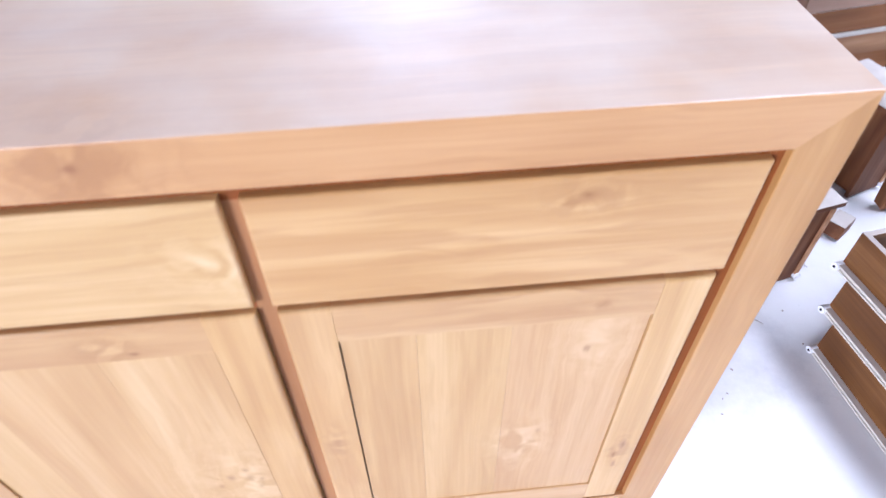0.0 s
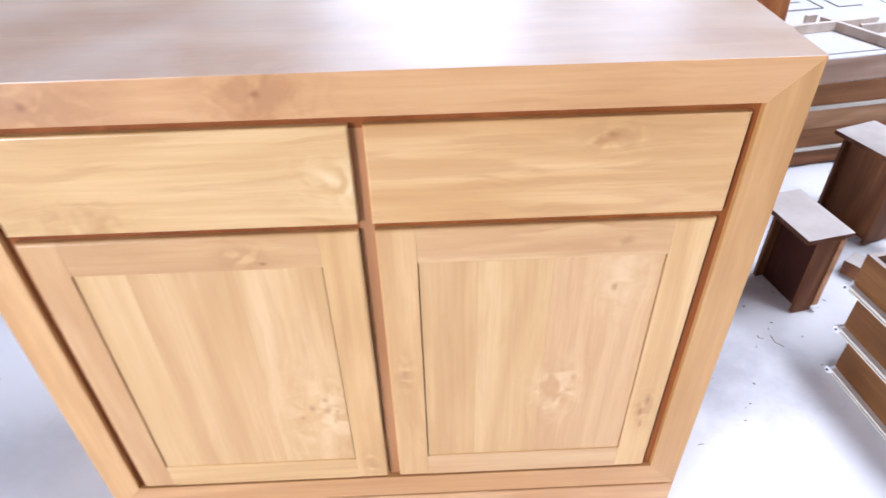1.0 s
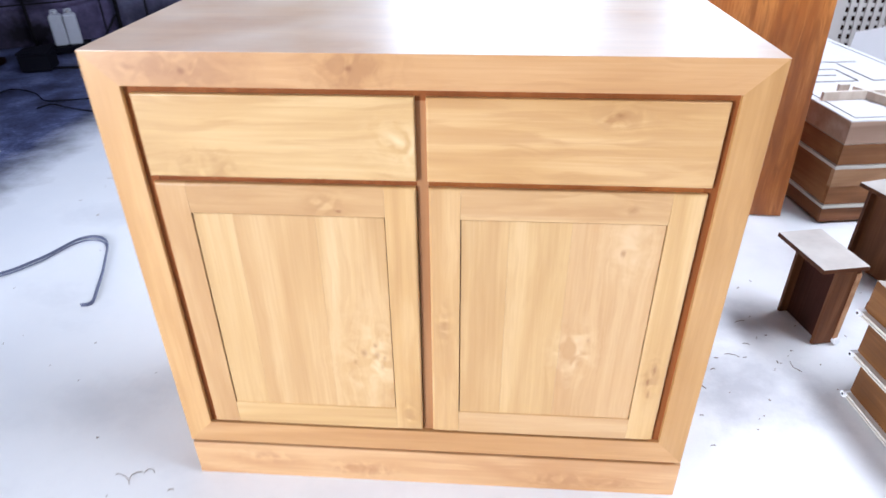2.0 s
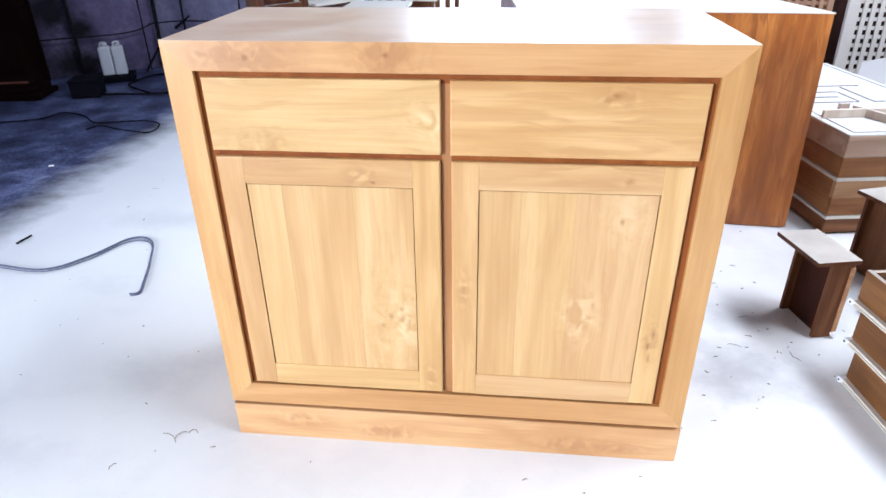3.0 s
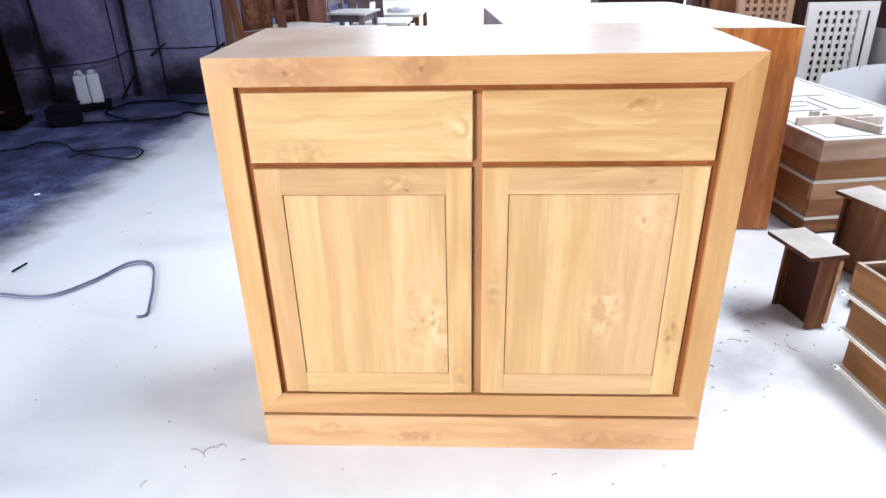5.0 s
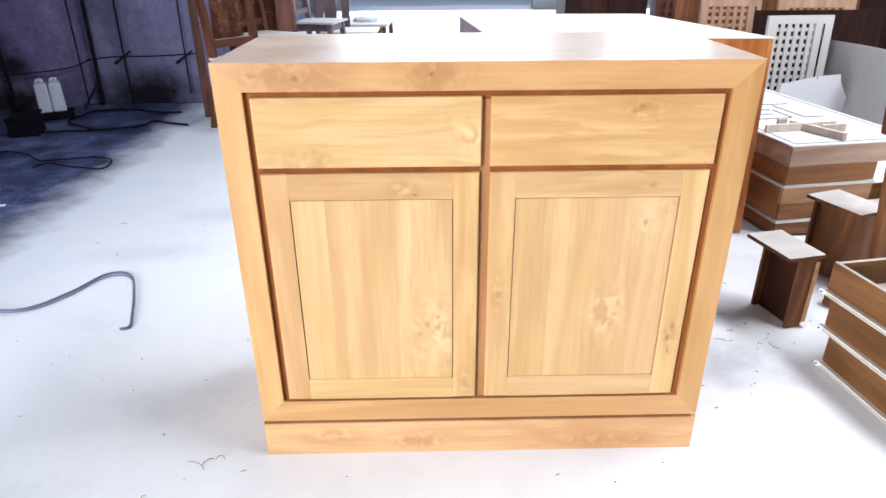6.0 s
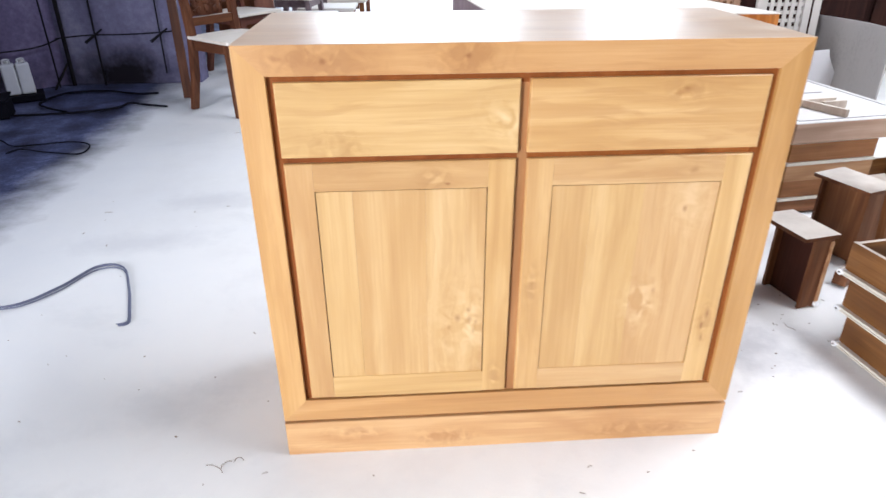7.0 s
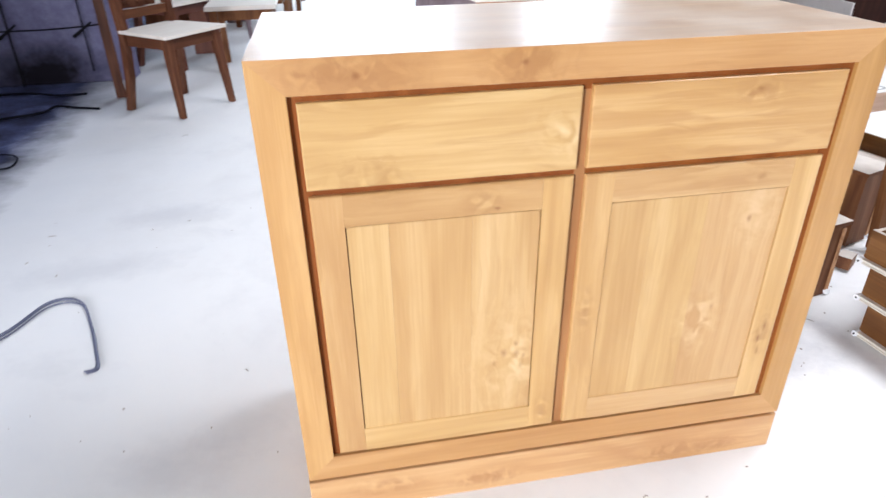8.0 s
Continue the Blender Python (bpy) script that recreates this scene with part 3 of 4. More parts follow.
def end_drawer(m, w, d, h, over, sunk, base, label):
    """A small drawer stood on its back end, its front board lying on top and overhanging along -x, where the bottom board shows."""
    s = thing("upright_drawer", m, label, "drawer", "upright drawers")
    part("front", box(B(), -w / 2, w / 2, -d / 2, d / 2, h - 0.013, h, 0.0015), brown_x, s, "dusty drawer front lying on top")
    t = 0.011
    x0, x1, v = -w / 2 + over, w / 2 - 0.002, d / 2 - 0.016
    part("side", box(B(), x0, x1, -v, -v + t, 0.0, h - 0.0135, 0.001), brown_z, s)
    part("side", box(B(), x0, x1, v - t, v, 0.0, h - 0.0135, 0.001), brown_z, s)
    part("bottom", box(B(), x0 + sunk, x0 + sunk + 0.006, -v + t, v - t, 0.0, h - 0.0135), base, s, "thin bottom board")
    part("back", box(B(), x0 + sunk + 0.0065, x1 - 0.001, -v + t, v - t, 0.001, 0.012, 0.001), base, s)
    for y in (-v - 0.0025, v + 0.0025):
        r = part("slide", box(B(), x1 - 0.011, x1, y - 0.0024, y + 0.0024, 0.004, h - 0.03, 0.0008), strip_wood, s, "tan drawer slide")
        part("wheel", rod(B(), (x1 - 0.004, y - 0.008, 0.011), (x1 - 0.004, y + 0.008, 0.011), 0.009, 14), white_plastic, r)
    return s


# the small drawer's bottom board is coloured dark for its shaded hollow
end_drawer(pose(0.986, 0.600, 0, 0, 0, 12), 0.126, 0.195, 0.258, 0.058, 0.024, shaded_board_z, "small brown drawer standing on end, dusty front board uppermost")
end_drawer(pose(1.350, 0.886, 0, 0, 0, 19), 0.15, 0.215, 0.283, 0.026, 0.022, brown_z, "larger brown drawer standing on end, dusty front board uppermost")

# ---- stack under the carved panel ----
M = pose(1.307, 1.224, 0, 0, 0, 8.5)
for z0, z1, w in ((0.0, 0.058, 0.40), (0.070, 0.210, 0.40), (0.222, 0.299, 0.40)):
    d = thing("wide_drawer", M @ pose(0, 0, z0), "wide brown drawer with pale runner, stacked under a carved panel", "drawer", "wide drawers")
    h, L = z1 - z0, 0.9
    if h > 0.1:
        part("end", box(B(), 0, w, 0, 0.014, 0.002, h * 0.52, 0.001), stack_wood[0], d)
        part("front_strip", box(B(), -0.004, w, -0.005, 0.014, h * 0.525, h, 0.001), strip_wood, d, "paler facing strip")
    else:
        part("end", box(B(), 0, w, 0, 0.014, 0.002, h, 0.001), stack_wood[0], d)
    part("end", box(B(), 0, w, L - 0.014, L, 0.002, h, 0.001), stack_wood[0], d)
    part("side", box(B(), 0.0, 0.014, 0.0145, L - 0.0145, 0.002, h, 0.001), stack_wood[1], d)
    part("side", box(B(), w - 0.014, w, 0.0145, L - 0.0145, 0.002, h, 0.001), stack_wood[1], d)
    part("bottom", box(B(), 0.0145, w - 0.0145, 0.0145, L - 0.0145, 0.006, 0.012), stack_wood[0], d)
    if z0 < 0.2:
        part("runner", box(B(), -0.006, w + 0.006, -0.006, 0.006, h, h + 0.0115, 0.001), slide_mat, d, "pale edge strip")
        part("runner", box(B(), -0.006, 0.006, 0.0065, L, h, h + 0.0115, 0.001), slide_mat, d, "pale edge strip")
panel = thing("carved_panel", M @ pose(0, 0, 0.30), "pale carved wooden door panel laid flat on stacked drawers", "door panel")
part("slab", box(B(), 0, 0.59, 0, 1.15, 0, 0.078, 0.003), sanded_x, panel)
part("face", box(B(), 0.002, 0.588, 0.002, 1.148, 0.0785, 0.082, 0.0008), white_paint, panel, "white dusty face")
for x0, x1, y0, y1 in ((0.03, 0.56, 0.030, 0.034), (0.03, 0.56, 1.116, 1.12), (0.03, 0.034, 0.036, 1.114), (0.556, 0.56, 0.036, 1.114),
                       (0.10, 0.30, 0.42, 0.428), (0.10, 0.26, 0.50, 0.508), (0.14, 0.30, 0.58, 0.588), (0.10, 0.108, 0.43, 0.66), (0.30, 0.308, 0.43, 0.575),
                       (0.14, 0.148, 0.51, 0.66), (0.36, 0.368, 0.42, 0.66), (0.37, 0.46, 0.42, 0.428), (0.10, 0.46, 0.68, 0.688)):
    part("carved_line", box(B(), x0, x1, y0, y1, 0.0818, 0.0832), groove_mat, panel)
# loose tenoned bracket lying on it
br = thing("loose_bracket", M @ pose(0.125, 0.15, 0.3835, 0, 0, 2) @ Matrix.Diagonal((1.15, 1.15, 1.1, 1)), "loose pale wooden lattice offcut resting on the carved panel", "offcut")
part("bar", box(B(), -0.09, 0.20, 0.05, 0.062, 0, 0.028, 0.001), pale_wood, br)
part("bar", prism(B(), [(0.04, 0.10, 0), (0.055, 0.10, 0), (0.115, -0.10, 0), (0.10, -0.10, 0)], (0, 0, 0.0275), 0.001), pale_wood, br)
part("bar", box(B(), -0.005, 0.03, 0.10, 0.112, 0, 0.034, 0.001), pale_wood, br)
part("bar", box(B(), 0.10, 0.20, 0.0, 0.012, 0, 0.03, 0.001), pale_wood, br)

# ---- post leaning by the drawers ----
post = thing("wooden_post", pose(1.418, 0.745, 0, 0, -6.0, 0), "square brown wooden post leaning among drawers", "post")
part("shaft", box(B(), -0.022, 0.022, -0.018, 0.018, 0.004, 1.0, 0.003), brown_z, post)
part("cap", box(B(), -0.045, 0.16, -0.03, 0.05, 0.715, 0.74, 0.002), brown_x, post, "dusty cross board")
part("bracket", box(B(), -0.062, -0.0225, -0.012, 0.012, 0.57, 0.7145, 0.002), brown_z, post)
part("peg", rod(B(), (-0.052, -0.02, 0.59), (-0.052, -0.0125, 0.59), 0.012, 14), pale_wood, post, "pale round peg")
drawer(pose(1.95, 1.25, 0.001, 0, 0, 12), 0.36, 0.34, 0.10, "brown wooden drawer lying beside the carved panel stack", "stacked drawers")
solid("wood_block", box(B(), -0.03, 0.03, -0.022, 0.022, 0, 0.045, 0.003), brown_x, "small brown wood block on the floor", "block", m=pose(1.238, 0.668, 0, 0, 0, 35))

# ---- lattice screens, felt board and paper ----
def screen(m, w, h, cell, bar, mat, label, x_in, z_in, tall, gap, broad=0.0):
    s = thing("lattice_screen", m, label, "screen", "lattice screens")
    t = 0.025
    part("stile", box(B(), 0, x_in, 0, t, 0, h, 0.002), mat, s)
    wide = max(x_in, broad)
    part("stile", box(B(), w - wide, w, 0, t, 0, h, 0.002), mat, s)
    if broad:
        part("slot", box(B(), w - wide + 0.045, w - wide + 0.058, -0.001, 0.004, z_in, h - z_in), dark_wood, s, "dark slot")
    part("rail", box(B(), x_in, w - wide, 0.001, t, 0, z_in, 0.002), mat, s)
    part("rail", box(B(), x_in, w - wide, 0.001, t, h - z_in, h, 0.002), mat, s)
    x = x_in + cell
    while x < w - wide - bar * 0.5:
        part("slat", box(B(), x, x + bar, 0.004, 0.012, z_in, h - z_in, 0.0006), mat, s)
        x += cell + bar
    z = z_in + tall
    while z < h - z_in - gap * 0.5:
        part("slat", box(B(), x_in, w - wide, 0.0122, 0.020, z, z + gap, 0.0006), mat, s)
        z += tall + gap
    return s


screen(pose(2.005, 2.95, 0, -3, 0, 2), 0.42, 0.70, 0.022, 0.024, screen_paint, "pale lattice screen with square holes leaning among panels", 0.065, 0.05, 0.027, 0.021, 0.11)
screen(pose(1.80, 3.50, 0, -6, 0, 0), 0.43, 0.78, 0.027, 0.024, tan_wood, "brown lattice screen leaning behind the tables", 0.06, 0.07, 0.026, 0.022, 0.09)
screen(pose(2.34, 3.48, 0, -6, 0, 0), 0.55, 0.80, 0.028, 0.022, tan_wood, "wider brown lattice screen leaning behind the tables", 0.08, 0.10, 0.036, 0.026)
screen(pose(1.66, 4.02, 0, -6, 0, 0), 0.30, 0.90, 0.026, 0.024, red_z, "dark red lattice screen leaning far behind", 0.05, 0.10, 0.036, 0.026)

solid("dark_board", box(B(), 0, 0.85, 0, 0.025, 0, 0.71, 0.002), dark_wood, "dark stained panel leaning behind the pale screen", "panel", m=pose(2.04, 3.20, 0, -3, 0, 0))
solid("faded_board", box(B(), 0, 0.36, 0, 0.02, 0, 0.86, 0.002), haze_shade_wood, "grey-purple panel leaning behind the dark red lattice screen", "panel", m=pose(1.64, 4.10, 0, -6, 0, 0))
solid("brown_board", box(B(), 0, 1.35, 0, 0.03, 0, 1.1, 0.002), brown_z, "plain brown panel leaning behind the lattice screens", "panel", m=pose(1.70, 3.70, 0, -6, 0, 0))


def bent_sheet(bm, x0, x1, z0, z1, bow, thick, steps=16, slant=0.0):
    rows = []
    for i in range(steps + 1):
        t = i / steps
        x = x0 + (x1 - x0) * t
        y = bow * math.sin(math.pi * t)
        z = z1 - slant * t
        rows.append([bm.verts.new(p) for p in ((x, y, z0), (x, y, z), (x, y + thick, z), (x, y + thick, z0))])
    for a, b in zip(rows, rows[1:]):
        for s in range(4):
            bm.faces.new((a[s - 1], a[s], b[s], b[s - 1]))
    bm.faces.new(rows[0])
    bm.faces.new(rows[-1][::-1])
    bmesh.ops.recalc_face_normals(bm, faces=bm.faces)
    return bm


solid("felt_board", bent_sheet(B(), 0, 0.97, 0, 0.525, 0.05, 0.010, slant=-0.045), grey_cloth, "grey felt-covered curved board standing behind the carved panel", "board", m=pose(2.54, 3.19, 0, 0, 0, -100))
outline = [(0.0, 0.0), (0.59, 0.0), (0.51, 0.12), (0.435, 0.22), (0.37, 0.32), (0.355, 0.366), (0.225, 0.357), (0.213, 0.325), (0.207, 0.355), (0.0, 0.31)]
sheet = prism(B(), [(u, -0.10 * v, v) for u, v in outline], (0, 0.003, 0))
solid("paper_sheet", sheet, paper_mat, "white paper sheet propped against the pale lattice screen", "paper", m=pose(2.09, 2.87, 0))


# ---- chairs ----
def chair(m, label, wood_z, wood_x, wood_y):
    c = thing("dining_chair", m, label, "chair", "carved chairs")
    s = 0.172
    part("seat", prism(B(), [(-0.225, -0.225, 0.437), (0.225, -0.225, 0.437), (0.195, 0.185, 0.437), (-0.195, 0.185, 0.437)], (0, 0, 0.02), 0.005), dusty_top, c, "dusty pale seat")
    for x in (-1, 1):
        leg = prism(B(), [(x * s - 0.024, -s - 0.022, 0.436), (x * s + 0.024, -s - 0.022, 0.436), (x * s + 0.024, -s + 0.026, 0.436), (x * s - 0.024, -s + 0.026, 0.436)], (0, 0, -0.436), 0.002)
        for v in leg.verts:
            k = 1 - v.co.z / 0.436
            v.co.x += (x * s - v.co.x) * 0.35 * k + x * 0.022 * k
            v.co.y += (-s - v.co.y) * 0.35 * k - 0.03 * k
        part("leg", leg, wood_z, c)
        back = B()
        rings = []
        for z, y, w, out in ((0, 0.222, 0.017, 0.030), (0.2, 0.187, 0.021, 0.012), (0.44, 0.168, 0.024, 0), (0.62, 0.183, 0.022, 0), (0.82, 0.223, 0.02, 0), (1.0, 0.28, 0.018, 0)):
            rings.append([back.verts.new((x * (s + out) + a * 0.021, y + b * w, z)) for a, b in ((-1, -1), (1, -1), (1, 1), (-1, 1))])
        for a, b in zip(rings, rings[1:]):
            for i in range(4):
                back.faces.new((a[i - 1], a[i], b[i], b[i - 1]))
        back.faces.new(rings[0][::-1])
        back.faces.new(rings[-1])
        bmesh.ops.recalc_face_normals(back, faces=back.faces)
        part("back_post", back, wood_z, c)
        part("apron", box(B(), x * s - 0.01, x * s + 0.01, -s + 0.027, 0.143, 0.372, 0.436, 0.001), wood_y, c)
    part("apron", box(B(), -s + 0.025, s - 0.025, -s - 0.012, -s + 0.008, 0.372, 0.436, 0.001), wood_x, c)
    part("apron", box(B(), -s + 0.023, s - 0.023, 0.158, 0.178, 0.372, 0.436, 0.001), wood_x, c)
    part("lower_rail", box(B(), -s + 0.022, s - 0.022, 0.162, 0.186, 0.51, 0.56, 0.002), wood_x, c)
    part("top_rail", box(B(), -s + 0.022, s - 0.022, 0.25, 0.275, 0.90, 0.98, 0.004), wood_x, c)
    splat = B()
    rnd = random.Random(4)
    box(splat, -0.115, 0.115, 0.205, 0.212, 0.56, 0.90)
    for i in range(90):
        x, z = rnd.uniform(-0.11, 0.11), rnd.uniform(0.57, 0.88)
        r = rnd.uniform(0.008, 0.022)
        bmesh.ops.create_icosphere(splat, subdivisions=1, radius=r, matrix=Matrix.Translation((x, 0.203, z)) @ Matrix.Diagonal((1.0, 0.5, 1.3, 1)))
    part("splat", splat, wood_z, c, "carved openwork splat")
    return c


chair(pose(-1.263, 3.150, 0, 0, 0, 52), "brown carved wooden chair with a dusty seat", *chair_wood)
chair(pose(-1.47, 4.38, 0, 0, 0, 56), "dark red wooden chair standing behind another chair", red_z, red_x, red_x)


# ---- low tables and boards far behind ----
def low_table(m, w, d, h, label, mat):
    t = thing("low_table", m, label, "table", "low tables")
    part("tabletop", box(B(), -w / 2, w / 2, -d / 2, d / 2, h - 0.03, h, 0.003), dusty_top, t, "dusty white top")
    for x in (-1, 1):
        for y in (-1, 1):
            part("leg", box(B(), x * (w / 2 - 0.05) - 0.025, x * (w / 2 - 0.05) + 0.025, y * (d / 2 - 0.05) - 0.025, y * (d / 2 - 0.05) + 0.025, 0, h - 0.031, 0.002), mat, t)
    for y in (-1, 1):
        part("apron", box(B(), -w / 2 + 0.08, w / 2 - 0.08, y * (d / 2 - 0.05) - 0.01, y * (d / 2 - 0.05) + 0.01, h - 0.10, h - 0.031, 0.001), mat, t)
    return t


# the same haze-tinted tone with its grain along x
haze_rail = wood("haze_rail", (0.26, 0.20, 0.21), (0.19, 0.14, 0.155), (0.11, 0.075, 0.09), "X", 0.7, tone=0.4, gloss=0.2)
chair(pose(-1.18, 5.45, 0, 0, 0, 78), "haze-tinted grey-brown wooden chair standing by the low benches", haze_shade_wood, haze_rail, haze_rail)
low_table(pose(-0.94, 4.15, 0, 0, 0, 0), 0.48, 0.42, 0.45, "low table with dusty white top and brown legs", brown_z)
low_table(pose(-0.945, 6.05, 0, 0, 0, -2), 0.57, 0.5, 0.30, "low bench with dusty white top", brown_z)
low_table(pose(-0.835, 7.05, 0, 0, 0, -2), 0.55, 1.0, 0.30, "low bench with dusty white top", brown_z)
bc = thing("brown_cabinet", pose(-1.95, 5.5, 0), "brown wooden cabinet standing beyond the chairs", "cabinet")
part("body", box(B(), 0, 0.40, 0, 0.45, 0, 1.3, 0.004), brown_z, bc)
part("door", box(B(), 0.015, 0.372, -0.02, -0.002, 0.06, 1.27, 0.003), brown_z, bc)
part("crosspiece", box(B(), 0.03, 0.37, -0.028, -0.021, 0.50, 0.53, 0.002), brown_x, bc)
for x, y, w, h, mat, lab in ((-1.716, 3.415, 0.056, 1.5, chair_wood[0], "narrow brown board"), (-1.42, 4.66, 0.16, 1.2, red_z, "dark red board"), (-1.56, 5.45, 0.14, 1.2, brown_z, "brown board"), (-1.33, 6.1, 0.09, 1.4, haze_shade_wood, "haze-tinted grey-brown board"), (-1.23, 6.15, 0.13, 1.3, haze_shade_wood, "haze-tinted grey-brown board"), (-1.09, 6.5, 0.09, 1.4, haze_shade_wood, "haze-tinted grey-brown board")):
    solid("leaning_board", box(B(), 0, w, 0, 0.025, 0, h, 0.002), mat, lab + " leaning upright beyond the chairs" if y > 4 else lab + " standing upright beside the sooty wall", "board", m=pose(x, y, 0, -5 if y > 4 else -1, 0, 3), group="leaning boards")
solid("white_bag", box(B(), -0.05, 0.05, -0.04, 0.04, 0, 0.36, 0.02), white_plastic, "white plastic bag standing by the boards", "bag", m=pose(-1.33, 5.2, 0))
cloth = B()
bmesh.ops.create_icosphere(cloth, subdivisions=3, radius=0.12)
for v in cloth.verts:
    v.co = Vector((v.co.x * 1.3, v.co.y, max(0.0, v.co.z) * 0.4)) + 0.03 * Vector((noise.noise(v.co * 14), noise.noise(v.co * 14 + Vector((5, 0, 0))), abs(noise.noise(v.co * 12))))
solid("crumpled_cloth", cloth, paper_mat, "crumpled white cloth on the low bench", "cloth", m=pose(-0.86, 6.9, 0.30))
low_table(pose(0.86, 2.72, 0, 0, 0, -3), 0.55, 0.5, 0.72, "table with a dusty white top behind the block table", brown_z)
pc = thing("dark_chest", pose(1.13, 5.0, 0), "dark chest standing far behind", "chest")
part("body", box(B(), 0, 0.75, 0, 0.45, 0, 0.9, 0.004), dark_wood, pc)
part("door", box(B(), 0.02, 0.36, -0.02, -0.002, 0.06, 0.86, 0.003), dark_wood, pc)
part("door", box(B(), 0.39, 0.73, -0.02, -0.002, 0.06, 0.86, 0.003), dark_wood, pc)
dc = thing("dark_wardrobe", pose(2.6, 3.9, 0), "dark reddish wardrobe standing in shade", "wardrobe")
part("body", box(B(), 0, 1.6, 0, 0.6, 0.0, 1.9, 0.004), dark_wood, dc)
part("door", box(B(), 0.03, 0.78, -0.02, -0.002, 0.08, 1.86, 0.003), dark_wood, dc)
part("door", box(B(), 0.82, 1.57, -0.02, -0.002, 0.08, 1.86, 0.003), dark_wood, dc)

# ---- sooty corner: rods, jug, box, planks, hoses ----
def rods():
    g = thing("tied_rod_frame", pose(0, 0, 0), "black tied rods standing against the sooty wall", "rods")
    for x, r in ((-2.64, 0.014), (-2.415, 0.007), (-1.955, 0.006)):
        part("upright", rod(B(), (x, 3.87, 0.0 if x != -1.955 else 0.08), (x + 0.02, 3.88, 1.9), r), rod_mat, g)
    part("upright", rod(B(), (-3.11, 3.55, 0), (-3.15, 3.53, 1.9), 0.012), rod_mat, g)
    part("upright", rod(B(), (-2.712, 3.80, 0), (-2.715, 3.80, 1.9), 0.006), rod_mat, g)
    part("upright", rod(B(), (-2.72, 3.74, 0.0), (-2.65, 3.86, 0.16), 0.008), rod_mat, g)
    part("crossbar", tube(B(), [(-2.68, 3.84, 0.34), (-2.45, 3.85, 0.36), (-2.2, 3.86, 0.36), (-1.98, 3.855, 0.37), (-1.85, 3.86, 0.38)], 0.005), rod_mat, g)
    part("crossbar", tube(B(), [(-2.66, 3.84, 0.34), (-2.76, 3.79, 0.30), (-2.9, 3.68, 0.285), (-3.2, 3.48, 0.285), (-3.5, 3.28, 0.28)], 0.005), rod_mat, g)
    for x in (-2.415, -1.955):
        part("tie", rod(B(), (x - 0.06, 3.845, 0.31), (x + 0.07, 3.845, 0.40), 0.011, r2=0.006), rod_mat, g)


rods()


def jerrycan(m):
    """A narrow can with rounded shoulders, a screw cap and a loop handle."""
    can = thing("jerrycan", m, "milky white plastic jerrycan standing beside another on a dark block", "jerrycan", "jerrycans")
    body = box(B(), -0.0425, 0.0425, -0.05, 0.05, 0, 0.200)
    for v in body.verts:
        if v.co.z > 0.1:
            v.co.x *= 0.95
            v.co.y *= 0.93
    bmesh.ops.bevel(body, geom=list(body.edges), offset=0.012, segments=3, profile=0.5, affect="EDGES")
    part("body", body, can_plastic, can)
    part("handle", tube(B(), [(-0.020, -0.005, 0.196), (-0.018, -0.005, 0.224), (0.016, -0.005, 0.227), (0.018, -0.005, 0.196)], 0.006), can_plastic, can)
    part("cap", rod(B(), (0.0, 0.028, 0.196), (0.0, 0.028, 0.215), 0.014, 12), white_plastic, can)


jerrycan(pose(-2.848, 3.455, 0.04, 0, 0, 26))
jerrycan(pose(-2.773, 3.495, 0.04, 0, 0, 30))
bl = thing("dark_block", pose(-2.82, 3.47, 0, 0, 0, 28), "dark low wooden block under the jerrycan", "block")
part("body", box(B(), -0.16, 0.14, -0.09, 0.10, 0, 0.039, 0.004), black_mat, bl)
kb = thing("black_toolbox", pose(-2.74, 3.02, 0, 0, 0, 15), "black box lying on the dark floor", "box")
part("body", box(B(), -0.10, 0.08, -0.08, 0.08, 0, 0.10, 0.006), black_mat, kb)
lid = box(B(), -0.105, 0.085, -0.085, 0.085, 0.101, 0.115, 0.004)
for v in lid.verts:
    v.co.z += 0.12 * (v.co.x + 0.105) * (v.co.y + 0.085) / 0.17
part("lid", lid, black_mat, kb, "warped lid standing a little open")
pl = thing("plank_pile", pose(-3.35, 2.95, 0, 0, 0, 12), "dark planks piled on the floor", "planks")
for k in range(3):
    part("plank", box(B(), -0.6 + 0.03 * k, 0.32 - 0.04 * k, -0.15 + 0.02 * k, 0.14, 0.034 * k, 0.034 * k + 0.033, 0.002), black_wood, pl)
part("plank", box(B(), -0.55, 0.25, -0.11, -0.09, 0.102, 0.114, 0.002), red_x, pl, "thin reddish strip")
cp = thing("dark_cupboard", pose(-3.66, 3.19, 0, 0, 0, 30), "tall dark reddish cupboard in shade", "cupboard")
part("body", box(B(), -0.6, 0.42, 0, 0.35, 0, 1.6, 0.004), black_wood, cp)
part("door", box(B(), -0.58, -0.10, -0.02, -0.002, 0.05, 1.56, 0.003), black_wood, cp)
part("door", box(B(), -0.08, 0.40, -0.02, -0.002, 0.05, 1.56, 0.003), black_wood, cp)


def hose(label, places, r):
    return solid("hose", tube(B(), [(x, y, r + 0.001) for x, y in places], r), black_mat, label, "hose")


cable_mat = plain("grey_cable", (0.11, 0.12, 0.19), 0.5)
cord = thing("cable", pose(0, 0, 0), "grey twin cable end curling over the dusty floor", "cable")
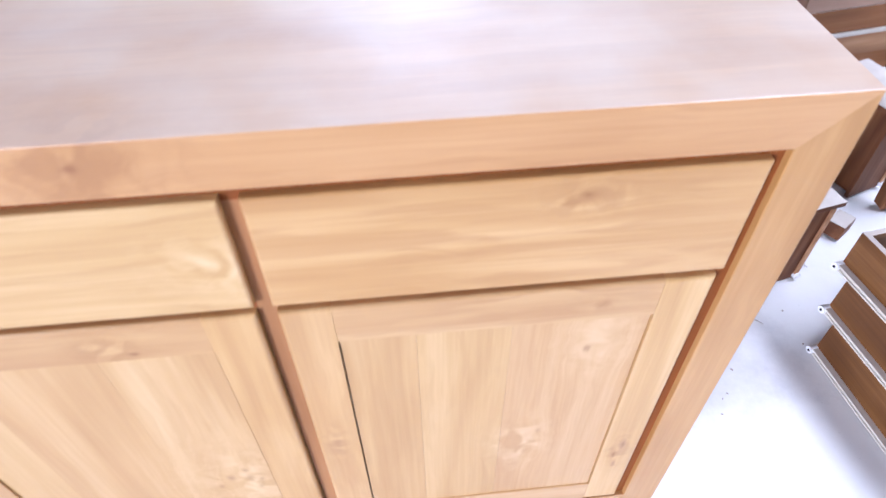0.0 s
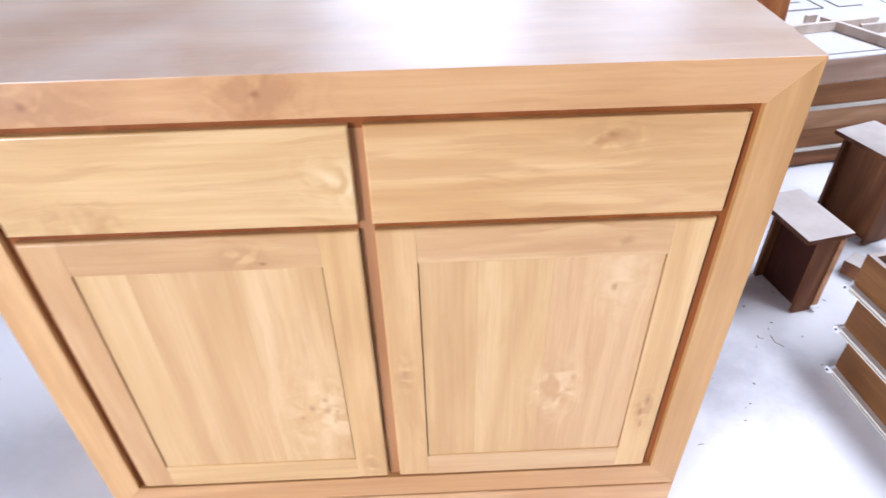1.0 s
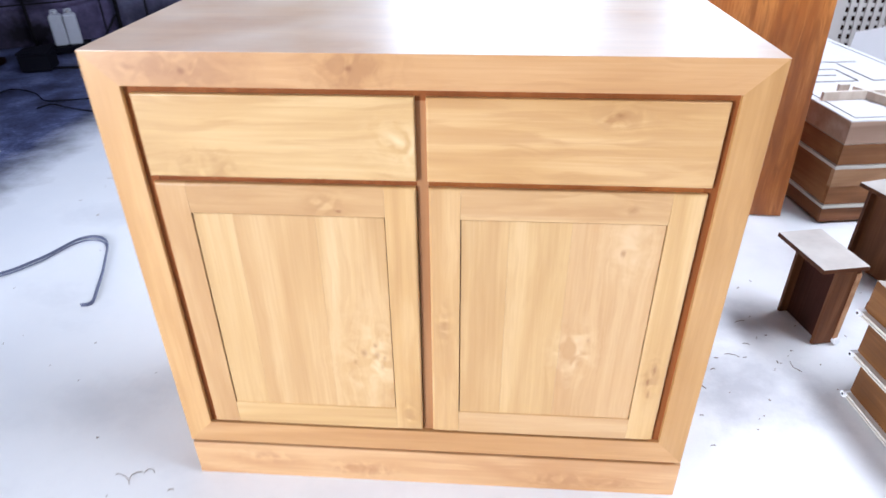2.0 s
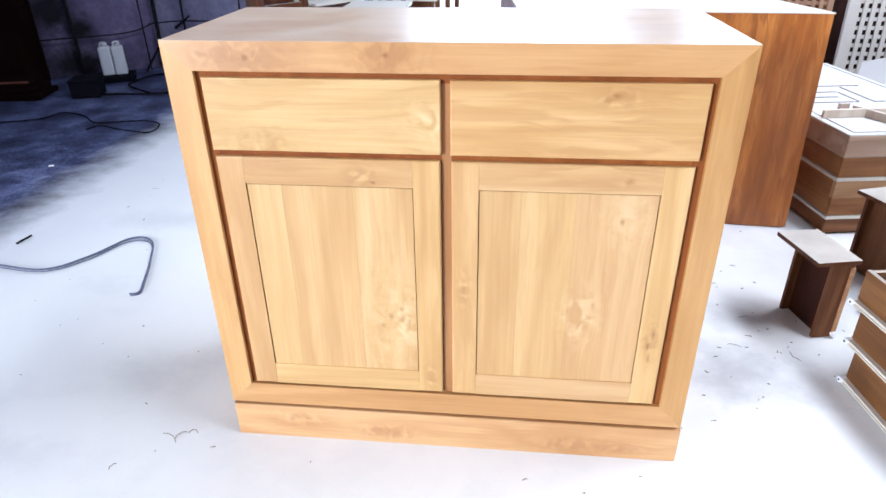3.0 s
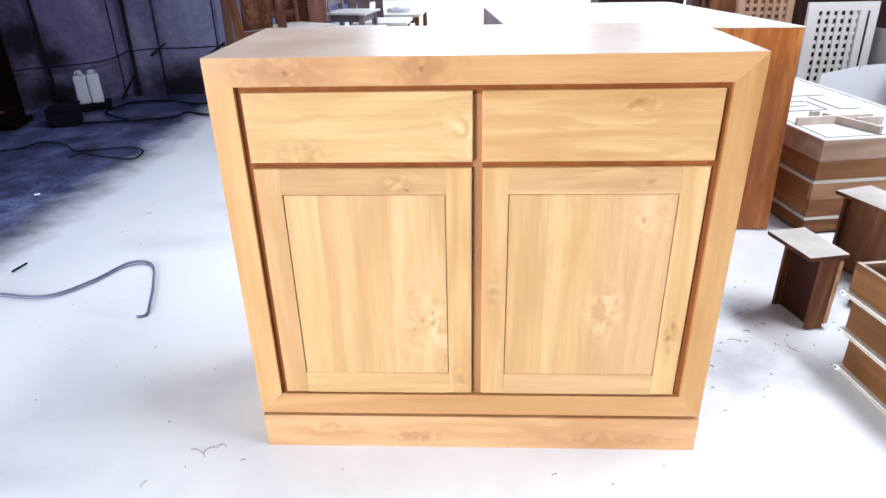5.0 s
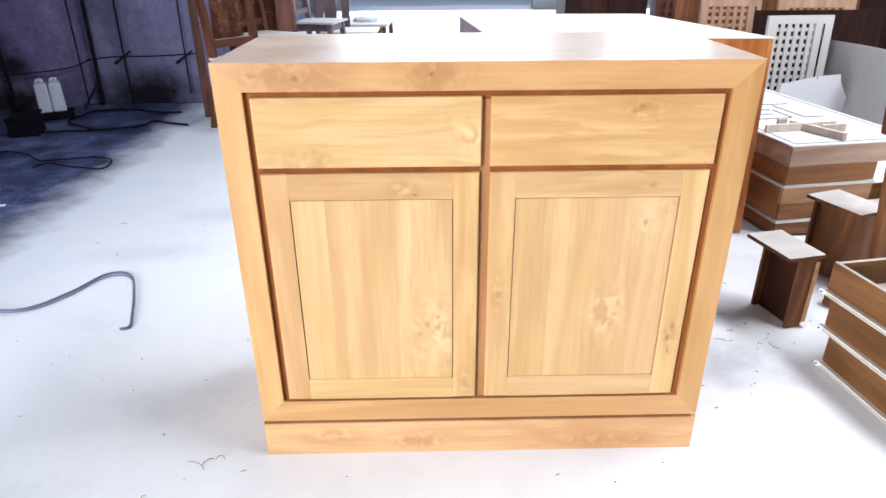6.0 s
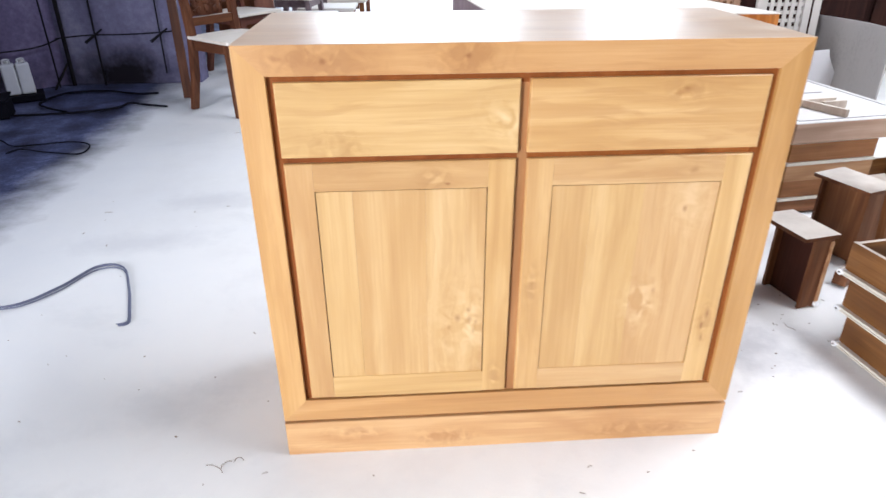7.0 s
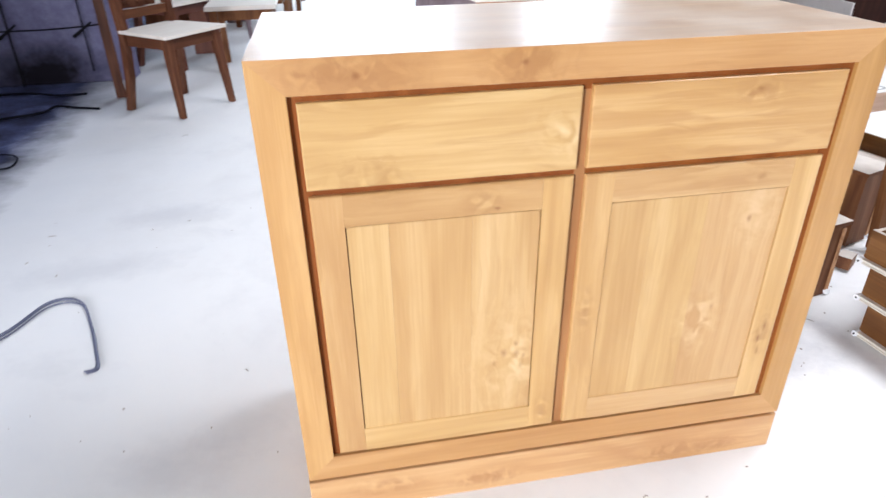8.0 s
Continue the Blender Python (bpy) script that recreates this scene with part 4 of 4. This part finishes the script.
for dx, dy, r in ((0.0, 0.0, 0.0032), (0.004, -0.013, 0.0023), (-0.006, 0.008, 0.0018)):
    part("strand", tube(B(), [(x + dx, y + dy * k, r + 0.0005) for x, y, k in ((-2.6, 0.62, 1), (-2.1, 0.75, 1), (-1.72, 0.726, 1), (-1.49, 0.703, 0.9), (-1.38, 0.81, 1.6), (-1.312, 0.950, 1.6), (-1.22, 0.945, 1.2), (-1.146, 0.798, 0.6), (-1.095, 0.66, 0.5), (-1.074, 0.590, 0.5), (-1.10, 0.575, 0.5))], r), cable_mat, cord)
hose("black hose looped on the dark floor", ((-3.1, 2.3), (-2.728, 2.42), (-2.649, 2.571), (-2.474, 2.514), (-2.332, 2.387), (-2.215, 2.403), (-2.058, 2.443), (-1.94, 2.40), (-1.90, 2.30), (-1.92, 2.226), (-2.033, 2.25), (-2.14, 2.282), (-2.26, 2.33), (-2.30, 2.26)), 0.0042)
hose("black hose lying along the sooty wall", ((-2.345, 3.071), (-2.545, 3.21), (-2.63, 3.33), (-2.60, 3.56), (-2.50, 3.63), (-2.313, 3.636), (-2.077, 3.542), (-1.93, 3.55)), 0.007)
hose("black hose lying on the dusty floor", ((-2.75, 3.0), (-2.5, 3.02), (-2.29, 3.057), (-2.078, 3.144), (-2.025, 3.274), (-1.90, 3.22), (-1.753, 3.165)), 0.0075)

# ---- crumbs and chips on the floor ----
chips = B()
rnd = random.Random(7)
for i in range(110):
    x, y = rnd.uniform(-1.7, 1.6), rnd.uniform(-1.0, 1.6)
    if abs(x) < 0.54 and -0.04 < y < 0.45:
        continue
    L, w = rnd.choice((0.003, 0.004, 0.006, 0.012)), rnd.choice((0.0015, 0.002, 0.003))
    bmesh.ops.create_cube(chips, size=1.0, matrix=pose(x, y, 0.0015, 0, 0, rnd.uniform(0, 180)) @ Matrix.Diagonal((L, w, 0.0016, 1)))
for i in range(26):
    x, y = rnd.gauss(0.84, 0.13), rnd.uniform(0.15, 1.15)
    L, w = rnd.choice((0.004, 0.006, 0.009)), rnd.choice((0.0015, 0.002, 0.003))
    if x > 0.54:
        bmesh.ops.create_cube(chips, size=1.0, matrix=pose(x, y, 0.0015, 0, 0, rnd.uniform(0, 180)) @ Matrix.Diagonal((L, w, 0.0016, 1)))
tagged(new("wood_chips", mesh_of("wood_chips", chips, chip_mat)), "small wood chips and crumbs scattered on the floor", "chips", kind="stuff")


def shaving(x, y, turn, size, bend):
    pts = [(size * (k / 4 - 0.5), bend * size * math.sin(math.pi * k / 4), 0.002 + 0.002 * (k % 2)) for k in range(5)]
    solid("shaving", tube(B(), pts, 0.0009, 5), chip_mat, "thin curled wood shaving on the dusty floor", "shaving", m=pose(x, y, 0, 0, 0, turn), group="shavings")


for row in ((-0.665, -0.03, -30, 0.05, 0.15), (-0.640, -0.02, 50, 0.03, 0.3), (-0.615, -0.01, 10, 0.022, 0.5), (-0.549, -0.051, 20, 0.012, 0.2), (-0.751, -0.127, 70, 0.02, 0.2), (0.172, -0.082, 20, 0.012, 0.2),
            (0.834, 0.608, 20, 0.05, 0.1), (0.766, 0.458, -15, 0.06, 0.15), (0.895, 0.927, -20, 0.03, 0.3), (0.80, 0.80, 30, 0.03, 0.2), (0.627, 0.234, 0, 0.014, 0.2), (0.628, 0.142, 10, 0.02, 0.1),
            (0.919, 0.424, 110, 0.07, 0.2), (0.819, 0.507, -10, 0.03, 0.2), (0.70, 0.40, 20, 0.02, 0.2), (-1.163, 2.548, 10, 0.03, 0.2), (-1.46, 1.44, 5, 0.03, 0.1)):
    shaving(row[0], row[1], row[2], row[3] * (0.6 if row[0] > 0.6 else 1.0), row[4])
solid("stick", rod(B(), (-0.035, 0, 0.005), (0.035, 0, 0.005), 0.004), black_mat, "short black stick on the dusty floor", "stick", m=pose(-1.714, 0.915, 0, 0, 0, 80))
solid("pale_scrap", box(B(), -0.012, 0.012, -0.008, 0.008, 0, 0.004, 0.001), paper_mat, "small white scrap on the dark floor", "scrap", m=pose(-2.128, 1.687, 0, 0, 0, 20))
